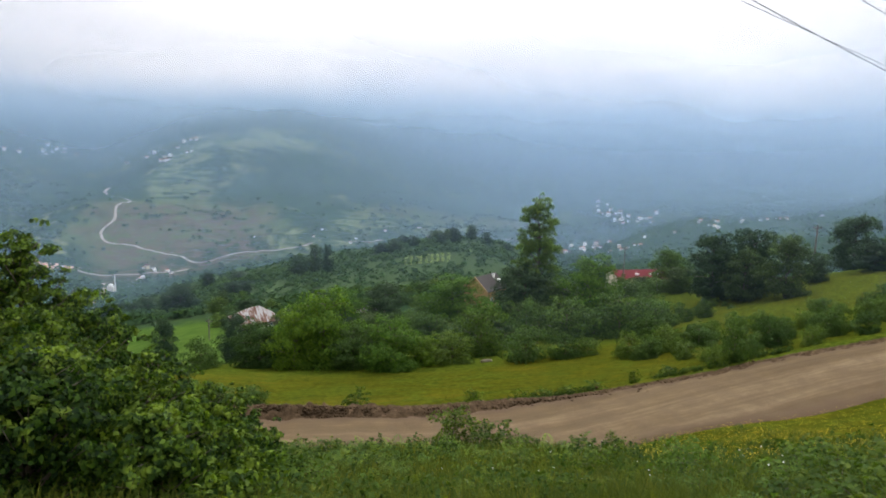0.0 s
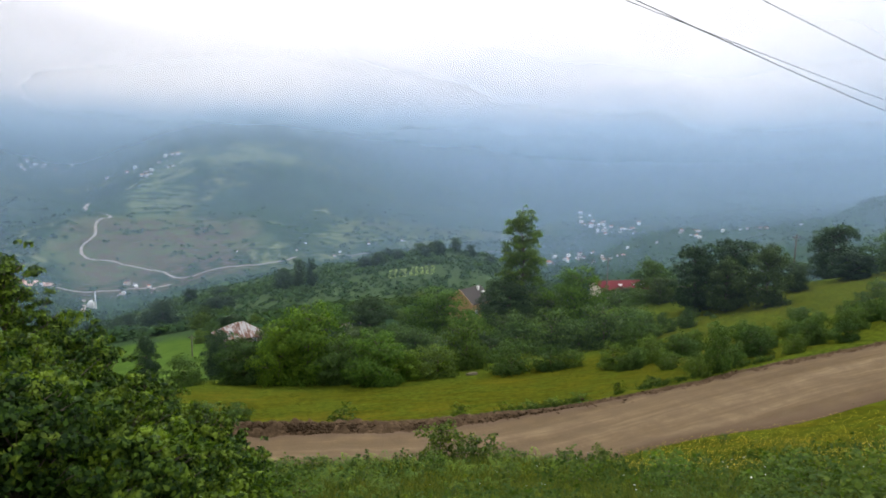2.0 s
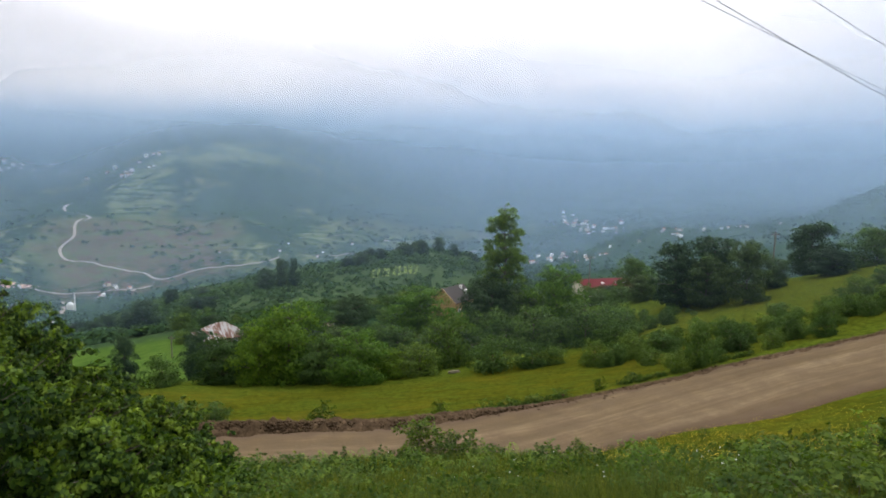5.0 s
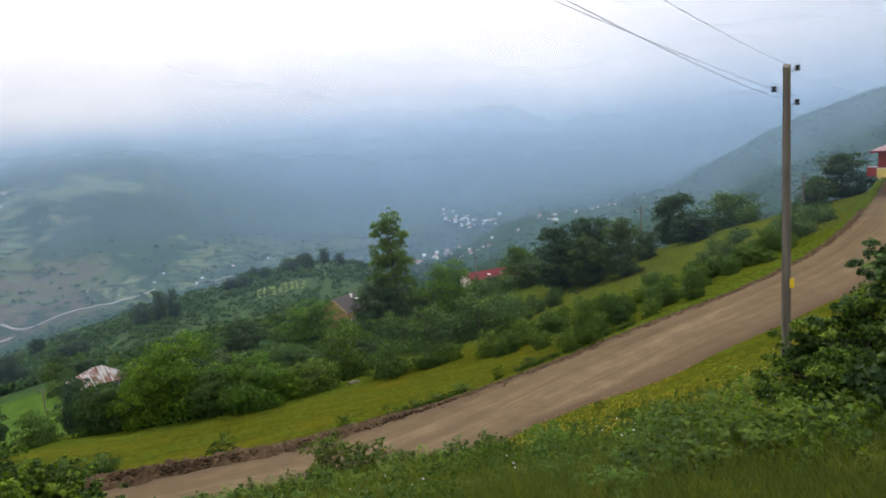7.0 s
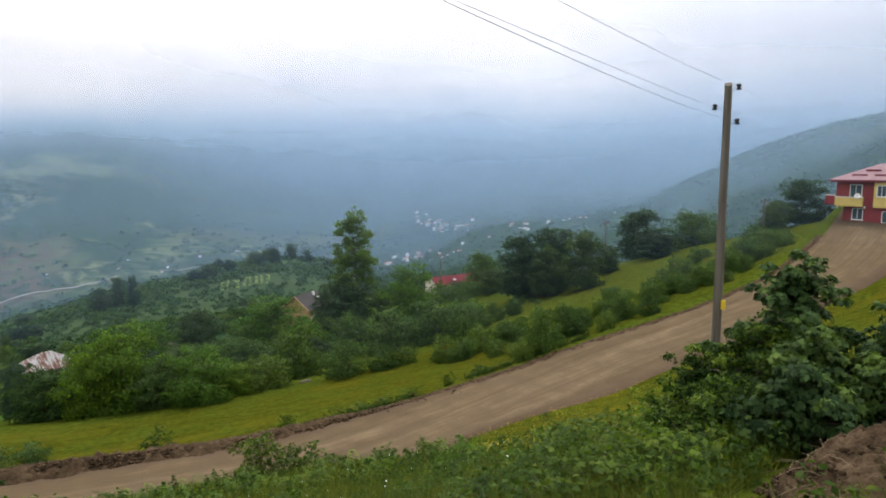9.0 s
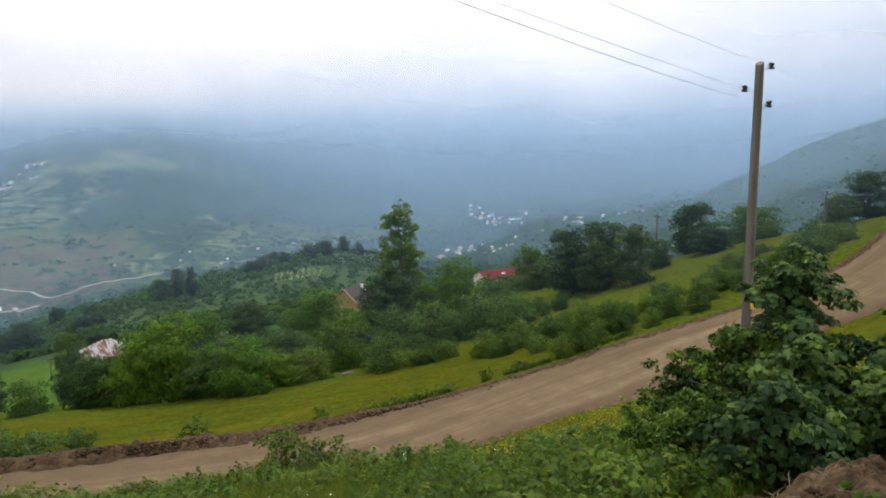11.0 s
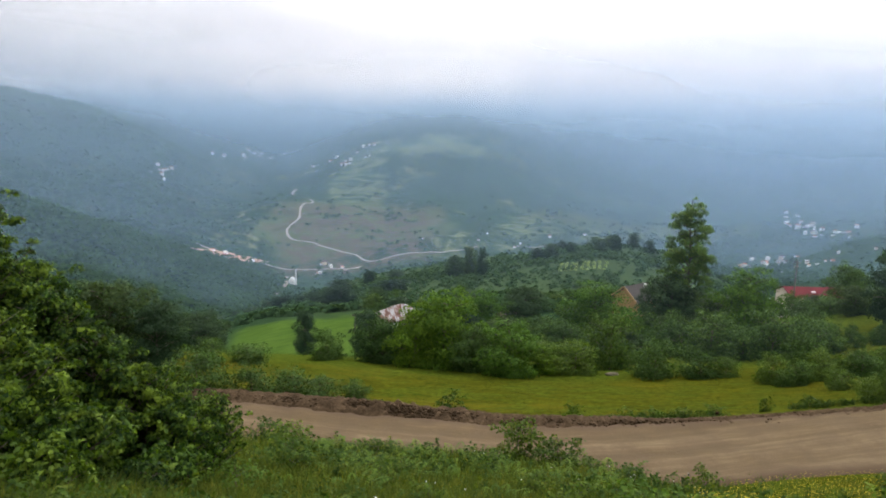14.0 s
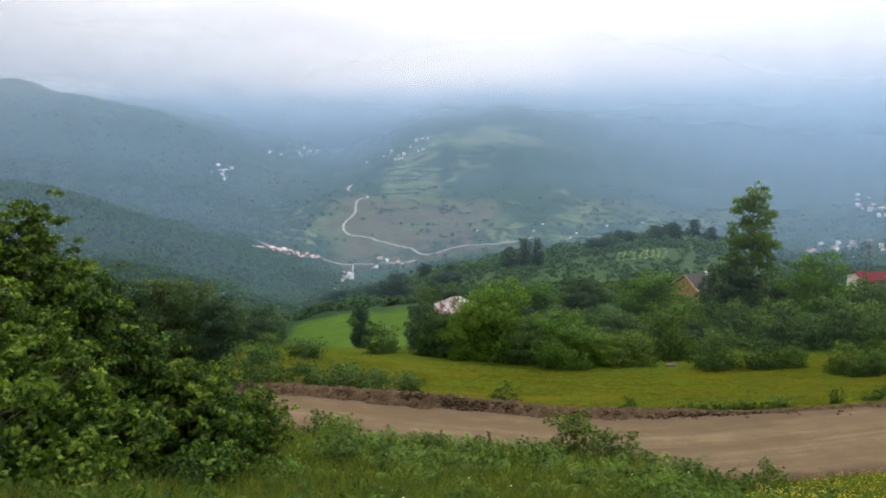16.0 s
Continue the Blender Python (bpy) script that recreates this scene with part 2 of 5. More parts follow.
def haze_mat(name, thick, low, high, top):
    """Mist in the valley air, painted on an upright sheet: a thin veil that thickens upwards into the cloud."""
    m = Mat(name)
    m.t.nodes.remove(m.p)
    sep = m.t.nodes.new("ShaderNodeSeparateXYZ")
    m.link(m.geo.outputs["Position"], sep.inputs[0])
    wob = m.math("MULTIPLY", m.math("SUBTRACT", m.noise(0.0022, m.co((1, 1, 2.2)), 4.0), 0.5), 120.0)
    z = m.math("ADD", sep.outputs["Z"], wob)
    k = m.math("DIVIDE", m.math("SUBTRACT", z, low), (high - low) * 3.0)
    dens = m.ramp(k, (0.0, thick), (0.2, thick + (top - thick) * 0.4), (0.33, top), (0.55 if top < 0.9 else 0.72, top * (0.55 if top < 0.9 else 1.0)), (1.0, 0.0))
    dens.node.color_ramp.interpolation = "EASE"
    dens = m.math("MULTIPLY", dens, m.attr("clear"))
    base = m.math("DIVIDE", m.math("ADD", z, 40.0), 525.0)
    # distance haze put into the colour: blue low down, white at cloud height
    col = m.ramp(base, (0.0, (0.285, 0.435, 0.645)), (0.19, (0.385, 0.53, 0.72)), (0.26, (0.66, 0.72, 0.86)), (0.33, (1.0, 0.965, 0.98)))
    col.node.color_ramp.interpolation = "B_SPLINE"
    # weaker sky light painted in: cloud dims towards the west, with grey patches
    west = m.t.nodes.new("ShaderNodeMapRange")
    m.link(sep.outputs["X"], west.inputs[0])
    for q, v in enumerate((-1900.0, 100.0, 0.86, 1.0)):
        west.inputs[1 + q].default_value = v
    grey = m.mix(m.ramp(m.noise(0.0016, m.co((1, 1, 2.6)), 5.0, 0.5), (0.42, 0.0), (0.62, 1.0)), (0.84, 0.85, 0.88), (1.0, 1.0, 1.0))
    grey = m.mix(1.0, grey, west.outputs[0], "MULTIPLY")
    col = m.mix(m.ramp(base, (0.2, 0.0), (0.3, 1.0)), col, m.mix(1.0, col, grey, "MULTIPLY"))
    di = m.t.nodes.new("ShaderNodeBsdfDiffuse")
    tl = m.t.nodes.new("ShaderNodeBsdfTranslucent")
    m.link(col, di.inputs["Color"])
    m.link(col, tl.inputs["Color"])
    add = m.t.nodes.new("ShaderNodeMixShader")
    add.inputs["Fac"].default_value = 0.8
    m.link(di.outputs[0], add.inputs[1])
    m.link(tl.outputs[0], add.inputs[2])
    clear = m.t.nodes.new("ShaderNodeBsdfTransparent")
    mx = m.t.nodes.new("ShaderNodeMixShader")
    m.link(dens, mx.inputs["Fac"])
    m.link(clear.outputs[0], mx.inputs[1])
    m.link(add.outputs[0], mx.inputs[2])
    m.link(mx.outputs[0], m.t.nodes["Material Output"].inputs["Surface"])
    return m.m


# ---- the lie of the land: a slope that falls to a road, and ridges by azimuth beyond ----
AZ = np.array([-75, -54, -46, -38, -32, -27, -20, -13, -5, 2, 6, 11, 17, 23, 28, 33, 38, 44, 50, 75.0])
# each line: distance in metres, then the height angle of the land there, azimuth by azimuth
LAND = [
    (130, [-14, -17, -17, -17.5, -18.2, -18.5, -17.8, -16.8, -16, -15.8, -15.2, -14, -12.5, -11, -9.7, -8.6, -7.3, -6.0, -4.5, 2]),
    (230, [-15, -16, -16.5, -17, -16.2, -15.2, -14.7, -14.0, -13.2, -12.6, -12.6, -12.6, -11.8, -11.0, -10.6, -10.6, -9.6, -7.5, -4, 2]),
    (370, [-12, -15, -15.5, -16, -15.6, -14.6, -12.3, -10.9, -9.6, -8.8, -9.6, -11.4, -11, -10, -9, -8.2, -6, -3.5, 0, 4]),
    (520, [-8, -8.5, -9.5, -12, -14.5, -15.0, -13.6, -12.4, -11.4, -11, -11.2, -11.2, -9.8, -8.4, -7.4, -6, -3.6, -1, 1.5, 4]),
    (740, [-3, -3.6, -4.8, -8.2, -11.2, -13.6, -13.0, -12, -11, -10.8, -10.6, -9.9, -7.3, -6.1, -5.1, -3.3, -0.9, 1.6, 3.2, 5]),
    (1000, [-4, -7, -8, -9, -10.0, -11.6, -11, -10, -10, -9.8, -9.6, -9.0, -8.2, -7.2, -6.4, -5, -3, -1.5, 0, 3]),
    (1400, [0, -2, -2.5, -4, -6.5, -5.6, -5.6, -5.4, -6.2, -7, -7.2, -6.5, -5.8, -5, -4.5, -4, -3, -2, -1, 1]),
    (1800, [4.2, 3.8, 2.5, 0.1, -3.3, -4.6, -1.2, -0.2, -2.6, -4.5, -5, -4.8, -4, -3.5, -3, -3, -2, -1, 0, 2]),
    (2400, [1.5, 1.2, 0.6, -0.6, -1.6, -1.8, -0.4, 0.5, -0.4, -1.2, -1.6, -1.6, -1.2, -1, -0.6, -0.4, 0, 0, 1, 2]),
    (3200, [4.2] * 20),
    (4800, [6.5] * 20),
]
ROAD = np.array([(-70, 33, -23.0), (-45, 39, -22.2), (-24, 43.2, -21.7), (-8, 45, -21.8), (1, 46, -21.7), (10, 49, -21.5), (22, 55, -21.0),
                 (34, 59, -19.6), (44, 60.5, -17.8), (53, 61.5, -15.6), (62, 64, -13.3), (70, 68.5, -11.2), (80, 76, -9.2), (100, 92, -6.0)])


def easy(x, xs, ys):
    """A smooth curve through knots (cubic, slopes from the neighbours)."""
    xs, ys = np.asarray(xs, float), np.asarray(ys, float)
    m = np.gradient(ys, xs)
    x = np.clip(x, xs[0], xs[-1])
    k = np.clip(np.searchsorted(xs, x) - 1, 0, len(xs) - 2)
    h = xs[k + 1] - xs[k]
    u = (x - xs[k]) / h
    return ((1 + 2 * u) * (1 - u) ** 2 * ys[k] + u * (1 - u) ** 2 * h * m[k]
            + u * u * (3 - 2 * u) * ys[k + 1] + u * u * (u - 1) * h * m[k + 1])


def step(a, b, x):
    u = np.clip((x - a) / (b - a), 0, 1)
    return u * u * (3 - 2 * u)


def waves(x, y, scale, seed, octaves=4):
    """Cheap smooth unevenness between about -1 and 1."""
    out, amp, tot = 0, 1.0, 0
    for k in range(octaves):
        for j in range(3):
            a = seed * 1.7 + k * 2.1 + j * 2.0944 + 0.4 * math.sin(seed + j * 5 + k)
            f = 2 ** k / scale * (1 + 0.23 * j)
            out = out + amp * np.sin((x * math.cos(a) + y * math.sin(a)) * f * 6.283 + seed * 3.1 + j * 1.3 + k * 0.7
                                     + 0.9 * np.sin((x * math.sin(a) - y * math.cos(a)) * f * 3.9 + j))
            tot += amp * 0.6
        amp *= 0.5
    return out / tot


def grit(x, y, scale, seed, octaves=3):
    """Irregular unevenness between about -1 and 1, with no period."""
    out, amp, tot = 0.0, 1.0, 0.0
    for k in range(octaves):
        u, v = np.asarray(x, float) / scale * 2 ** k + seed * 7.3, np.asarray(y, float) / scale * 2 ** k + seed * 3.9
        i, j = np.floor(u), np.floor(v)
        fu, fv = u - i, v - j
        fu, fv = fu * fu * (3 - 2 * fu), fv * fv * (3 - 2 * fv)

        def at(a, b):
            h = np.sin(a * 127.1 + b * 311.7 + seed * 17.0 + k * 5.3) * 43758.5453
            return (h - np.floor(h)) * 2 - 1
        out = out + amp * ((at(i, j) * (1 - fu) + at(i + 1, j) * fu) * (1 - fv) + (at(i, j + 1) * (1 - fu) + at(i + 1, j + 1) * fu) * fv)
        tot += amp
        amp *= 0.55
    return out / tot * 1.4


def halves(x):
    """The road's reach from its middle: towards the slope above, and outwards."""
    return 3.0 + 1.2 * step(-2, 12, x) + 2.6 * step(13, 30, x) + 1.5 * step(60, 70, x), 4.4 - 1.5 * step(6, 26, x) - 0.7 * step(34, 50, x)


def land(x, y):
    """The height of the ground at x, y."""
    x, y = np.asarray(x, float), np.asarray(y, float)
    r, az = np.hypot(x, y), np.degrees(np.arctan2(x, y))
    xs = np.where(x < -15, -15 + (x + 15) * 0.3, x)
    yf = np.where(y < 60, -0.588 * y + 0.00316 * y * y, -23.9 - 0.209 * (y - 60))
    yf = np.where(y < 0, -0.30 * y * np.exp(y / 60), yf)
    near = -1.7 + 1.4 * step(1, 9, y) + 0.06 * xs + 0.00185 * xs * xs * (xs > -60) + 0.00038 * xs * np.clip(y, 0, 120) + yf
    # beyond: heights by azimuth and distance
    rs = np.log([d for d, _ in LAND])
    azc = np.where(np.abs(az) > 75, 75 * np.sign(az), az)
    cols = np.stack([d * np.tan(np.radians(easy(azc, AZ, e))) for d, e in LAND], -1)
    lr = np.log(np.clip(r, 131, 4799))
    k = np.clip(np.searchsorted(rs, lr) - 1, 0, len(rs) - 2)
    m = np.gradient(cols, axis=-1) * 0.62
    def pick(a, i):
        return np.take_along_axis(a, i[..., None], -1)[..., 0]
    u = (lr - rs[k]) / (rs[k + 1] - rs[k])
    far = ((1 + 2 * u) * (1 - u) ** 2 * pick(cols, k) + u * (1 - u) ** 2 * pick(m, k)
           + u * u * (3 - 2 * u) * pick(cols, k + 1) + u * u * (u - 1) * pick(m, k + 1))
    far = far + waves(x, y, 260, 3, 4) * np.clip((r - 120) * 0.009, 0, 11) * (1 - step(1700, 2300, r))
    z = near + (far - near) * step(85, 150, r)
    z = z + 0.15 * waves(x, y, 14, 5, 3) * step(4, 14, r)
    # the road's bench
    yc, zc = easy(x, ROAD[:, 0], ROAD[:, 1]), easy(x, ROAD[:, 0], ROAD[:, 2])
    slope = (easy(x + 1, ROAD[:, 0], ROAD[:, 1]) - easy(x - 1, ROAD[:, 0], ROAD[:, 1])) / 2
    d = (y - yc) / np.sqrt(1 + slope * slope)
    foot = x + np.clip(d, -12, 12) * slope / np.sqrt(1 + slope * slope)
    zc = easy(foot, ROAD[:, 0], ROAD[:, 2])
    into, half = halves(foot)
    bench = zc + 0.02 * d - 0.14
    inner = bench + np.maximum(-d - into - 0.1, 0) * (0.46 + 0.28 * (1 - step(-2, 14, x)) - 0.17 * step(13, 34, x)) + np.maximum(-d - 19, 0) * 0.35
    rim = bench + 0.12 + 0.1 * (-d - into) - 0.55 * np.maximum(-d - into - 4, 0)
    z = np.where(d < 0, np.minimum(z, inner), z)
    z = np.where(d < -into, np.maximum(z, np.minimum(rim, inner)), z)
    w = (1 - step(half + 0.2, half + 3.6, d)) * step(-into - 0.5, -into - 0.1, d)
    on = (x > -80) & (x < 105)
    return np.where(on, z + (bench - z) * w, z)


# ---- mesh helpers ----


def mesh_ob(name, verts, faces, mat, smooth=False, normals=None):
    me = bpy.data.meshes.new(name)
    verts, faces = np.asarray(verts, float), np.asarray(faces, np.int32)
    me.vertices.add(len(verts))
    me.vertices.foreach_set("co", verts.ravel())
    k = faces.shape[1]
    me.loops.add(faces.size)
    me.loops.foreach_set("vertex_index", faces.ravel())
    me.polygons.add(len(faces))
    me.polygons.foreach_set("loop_start", np.arange(0, faces.size, k))
    me.update(calc_edges=True)
    me.materials.append(mat)
    if smooth or normals is not None:
        me.polygons.foreach_set("use_smooth", np.ones(len(faces), bool))
    if normals is not None:
        a = me.attributes.new("custom_normal", "FLOAT_VECTOR", "POINT")
        a.data.foreach_set("vector", np.asarray(normals, np.float32).ravel())
    return new(name, me)


def unit(v):
    return v / (np.linalg.norm(v, axis=-1, keepdims=True) + 1e-9)


def attribute(ob, name, values):
    a = ob.data.attributes.new(name, "FLOAT", "POINT")
    a.data.foreach_set("value", np.asarray(values, np.float32).ravel())


def part(name, bm, material, parent, label=""):
    me = bpy.data.meshes.new(name)
    bm.to_mesh(me)
    bm.free()
    me.materials.append(material)
    ob = new(name, me)
    ob.parent = parent
    if label:
        ob["label"] = label
    return ob


def empty(name, place, turn=0.0):
    ob = new(name)
    ob.matrix_world = pose(*place, 0, 0, turn)
    return ob


def sheet(nu, nv):
    """Quads of a grid of nu by nv points."""
    i, j = np.meshgrid(np.arange(nu - 1), np.arange(nv - 1), indexing="ij")
    a = (i * nv + j).ravel()
    return np.stack([a, a + nv, a + nv + 1, a + 1], -1)


def box(bm, x0, x1, y0, y1, z0, z1, bevel=0.0):
    r = bmesh.ops.create_cube(bm, size=1.0, matrix=Matrix.Translation(((x0 + x1) / 2, (y0 + y1) / 2, (z0 + z1) / 2)) @ Matrix.Diagonal((x1 - x0, y1 - y0, z1 - z0, 1)))
    if bevel:
        bmesh.ops.bevel(bm, geom=list({e for v in r["verts"] for e in v.link_edges}), offset=bevel, segments=1, affect="EDGES")


def tube(points, radii, sides=7):
    """Verts and quads of a bent, tapered tube."""
    pts, vs = np.asarray(points, float), []
    t = np.gradient(pts, axis=0)
    t /= np.linalg.norm(t, axis=1)[:, None] + 1e-9
    ref = np.where(np.abs(t[:, 2:3]) > 0.9, [[1.0, 0, 0]], [[0, 0, 1.0]])
    u = np.cross(t, ref)
    u /= np.linalg.norm(u, axis=1)[:, None] + 1e-9
    v = np.cross(t, u)
    an = np.linspace(0, 2 * math.pi, sides, endpoint=False)
    ring = np.cos(an)[None, :, None] * u[:, None] + np.sin(an)[None, :, None] * v[:, None]
    vs = (pts[:, None] + ring * np.asarray(radii)[:, None, None]).reshape(-1, 3)
    n = len(pts)
    i, j = np.meshgrid(np.arange(n - 1), np.arange(sides), indexing="ij")
    a, b = (i * sides + j).ravel(), (i * sides + (j + 1) % sides).ravel()
    return vs, np.stack([a, b, b + sides, a + sides], -1)


def join(pieces):
    vs, fs, k = [], [], 0
    for v, f in pieces:
        vs.append(v)
        fs.append(f + k)
        k += len(v)
    return np.concatenate(vs), np.concatenate(fs)


# ---- plants ----


def leaves(centres, normals, size, rng, aspect=0.62, fold=0.25, spread=0.9, soft=0.65):
    """One folded leaf of two facets at each centre, turned roughly to its normal."""
    n = len(centres)
    nor = unit(normals + rng.normal(0, spread, (n, 3)))
    nor *= np.where((nor * normals).sum(1) < 0, -1.0, 1.0)[:, None]
    tip = np.cross(nor, rng.normal(0, 1, (n, 3)))
    tip[:, 2] -= 0.35
    tip -= nor * (tip * nor).sum(1)[:, None]
    tip /= np.linalg.norm(tip, axis=1)[:, None] + 1e-9
    side = np.cross(nor, tip)
    s = size * rng.uniform(0.65, 1.3, (n, 1))
    base, end = centres - tip * s * 0.5, centres + tip * s * 0.5 - nor * s * 0.12
    mid = centres - tip * s * 0.08 + nor * s * fold * 0.3
    a, b = mid + side * s * aspect * 0.5, mid - side * s * aspect * 0.5
    v = np.stack([base, a, end, b], 1).reshape(-1, 3)
    k = np.arange(n)[:, None] * 4
    return v, k + [[0, 3, 2, 1]], np.repeat(unit(unit(normals) * soft + nor * (1 - soft)), 4, axis=0)


def broad_leaves(centres, normals, size, rng):
    """Broad leaves with three lobes and a drooping tip, five facets each."""
    n = len(centres)
    nor = normals + rng.normal(0, 0.75, (n, 3))
    nor /= np.linalg.norm(nor, axis=1)[:, None] + 1e-9
    tip = normals * [1, 1, 0.2] + rng.normal(0, 0.6, (n, 3))
    tip[:, 2] -= 0.3
    tip -= nor * (tip * nor).sum(1)[:, None]
    tip /= np.linalg.norm(tip, axis=1)[:, None] + 1e-9
    side = np.cross(nor, tip)
    s = size * rng.uniform(0.55, 1.25, (n, 1))
    out = []
    for along, across, up in [(-0.45, 0.0, 0.0), (-0.25, 0.33, 0.03), (0.08, 0.5, -0.06), (0.1, 0.24, 0.05), (0.55, 0.0, -0.16), (0.1, -0.24, 0.05), (0.08, -0.5, -0.06), (-0.25, -0.33, 0.03)]:
        out.append(centres + tip * s * along + side * s * across + nor * s * up)
    v = np.stack(out, 1).reshape(-1, 3)
    k = np.arange(n)[:, None] * 8
    f = np.concatenate([k + [[0, 1, 2, 3]], k + [[0, 3, 4, 5]], k + [[0, 5, 6, 7]]], 0)
    return v, f[:, ::-1], np.repeat(unit(unit(normals) * 0.35 + nor * 0.65), 8, axis=0)


def clumps(cents, rads, count, size, rng, flat=0.8, lobed=False, soft=0.65):
    """Leaves on and in uneven balls: centres, radii."""
    w = np.asarray(rads) ** 2
    idx = rng.choice(len(cents), count, p=w / w.sum())
    d = rng.normal(0, 1, (count, 3))
    d /= np.linalg.norm(d, axis=1)[:, None]
    d[:, 2] = np.where(d[:, 2] < -0.35, -d[:, 2] * 0.6, d[:, 2])
    r = np.asarray(rads)[idx] * (rng.uniform(0.35, 1.0, count) ** 0.45) * rng.uniform(0.85, 1.2, count)
    p = np.asarray(cents)[idx] + d * r[:, None] * [1, 1, flat]
    out = unit(p - np.mean(cents, axis=0)) * 0.7
    if lobed:
        return broad_leaves(p, d + out + [0, 0, 0.8], size, rng)
    return leaves(p, d + out + [0, 0, 0.35], size, rng, soft=soft)


def plant(name, seed, height, width, trunk, crown_from, shape, count, leaf, mat, ball=0.3, limbs=12, lean=0.0, label="", category="tree", group="", lobed=False, rise=0.0):
    """A tree or bush: a tapered, bent trunk with limbs, and a crown of leaves on the limbs' ends. shape: the crown's
    half width, from 0 to 1, at heights from its foot to its top."""
    rng = np.random.default_rng(seed)
    root = new(name)
    zs = np.linspace(0, height * 0.93, 9)
    bend = np.cumsum(rng.normal(0, 0.012 * height, (9, 2)), 0) * np.linspace(0, 1, 9)[:, None]
    spine = np.stack([bend[:, 0] + lean * zs, bend[:, 1], zs], -1)
    wood = [tube(spine, trunk * (1 - 0.88 * (zs / height)) * np.where(zs < 0.3, 1.25, 1.0), 8)]
    cents, rads = [], []
    for k in range(limbs):
        f = crown_from + (1 - crown_from) * ((k + rng.uniform(0, 0.9)) / limbs)
        z0 = height * (crown_from * 0.75 + (f - crown_from) * 0.92)
        half = width / 2 * np.interp((f - crown_from) / (1 - crown_from), np.linspace(0, 1, len(shape)), shape)
        an = k * 2.4 + rng.uniform(-0.5, 0.5)
        start = np.array([np.interp(z0, zs, spine[:, 0]), np.interp(z0, zs, spine[:, 1]), z0])
        reach = half * rng.uniform(0.65, 1.05)
        end = start + np.array([math.cos(an) * reach, math.sin(an) * reach, half * (rng.uniform(0.1, 0.55) + rise)])
        end[2] = min(end[2], height * 1.02 - 0.5 * reach if rise else height * 0.97)
        mids = [start, start * 0.55 + end * 0.45 + [0, 0, half * 0.06], end]
        wood.append(tube(mids, [trunk * 0.34, trunk * 0.2, trunk * 0.06], 5))
        for q in range(4):
            u = (0.35, 0.65, 0.9, 1.05)[q]
            p = start + (end - start) * u + rng.normal(0, width * 0.055, 3) * (1, 1, 1.5 if crown_from > 0.15 else 1)
            cents.append(p)
            rads.append(max(0.12, ball * width * rng.uniform(0.5, 0.95) * (1.0 - 0.35 * (q == 3)) * (0.55 + 0.45 * half / (width / 2 + 1e-6))))
    if crown_from < 0.15:
        for q in range(22):
            an = q * 0.4488 * 2 + rng.uniform(-0.3, 0.3)
            rr = width * (0.2 + 0.17 * (q % 3) / 2) * shape[0]
            cents.append(np.array([math.cos(an) * rr, math.sin(an) * rr, height * rng.uniform(0.06, 0.2)]))
            rads.append(ball * width * rng.uniform(0.7, 1.0))
    for q in range(14 if rise else 0):
        f = 0.45 + 0.55 * q / 13
        k = f * 8
        p = spine[int(k)] + (spine[min(8, int(k) + 1)] - spine[int(k)]) * (k % 1)
        cents.append(p + rng.normal(0, width * 0.04, 3))
        rads.append(ball * width * (1.5 - f))
    for q in range(4):
        cents.append(spine[-1] + rng.normal(0, width * 0.05, 3) - [0, 0, q * 0.05 * height])
        rads.append(ball * width * 0.55 * (0.5 + 0.5 * shape[-1]))
    wv, wf = join(wood)
    t = mesh_ob("trunk" if height > 2 else "stem", wv, wf, BARK, True)
    if height <= 2:
        t["kind"] = "stuff"
    lv, lf, ln_ = clumps(np.array(cents), np.array(rads), count, leaf, rng, lobed=lobed, soft=0.35 if leaf < 0.13 else 0.6)
    lv[:, 2] = np.maximum(lv[:, 2], 0.02)
    c = mesh_ob("crown", lv, lf, mat, normals=ln_)
    t.parent = c.parent = root
    return tagged(root, label, category, group)


def on_land(x, y, sink=0.05):
    return float(land(x, y)) - sink

# ---- ground ----


def polar(radii, azimuths):
    r, a = np.meshgrid(radii, np.radians(azimuths), indexing="ij")
    return r * np.sin(a), r * np.cos(a)


radii = np.concatenate([np.arange(0.0, 90, 0.4), np.geomspace(90, 4800, 230)])
azs = np.concatenate([np.arange(-180, -58, 3.0), np.arange(-58, 54, 0.25), np.arange(54, 180.1, 3.0)])
gx, gy = polar(radii, azs)
gz = land(gx, gy)
ground = mesh_ob("ground", np.stack([gx, gy, gz], -1).reshape(-1, 3), sheet(len(radii), len(azs)), GROUND, True)
tagged(ground, "grassy hillside falling to a valley of woods and fields", "ground", kind="structure")
gr, ga = np.hypot(gx, gy), np.degrees(np.arctan2(gx, gy))
yc = easy(gx, ROAD[:, 0], ROAD[:, 1])
attribute(ground, "near", (1 - step(120, 170, gr)) * (1 - step(-31, -29, ga) * (1 - step(-17, -16, ga)) * step(96, 104, gr)))
wob = waves(gx, gy, 22, 8, 3)
lower = (1 - 0.55 * step(22, 38, gx)) * step(4, 6, gy - yc) * (1 - step(30, 38, gy - yc + 3 * wob - 24 * step(24, 44, gx)))
upper = step(1.0, 5, gx + 2 * wob - 4 - 0.2 * gy) * step(-2, 2, yc - gy)
attribute(ground, "meadow", np.clip(lower + upper * 0.9, 0, 1))
hill = step(-36, -27, ga) * (1 - step(-9, -3, ga)) * step(900, 1050, gr) * (1 - step(2000, 2300, gr))
right = step(14, 20, ga) * step(330, 480, gr) * (1 - step(850, 1100, gr))
spur = step(-26, -20, ga) * (1 - step(8, 12, ga)) * step(240, 300, gr) * (1 - step(420, 520, gr))
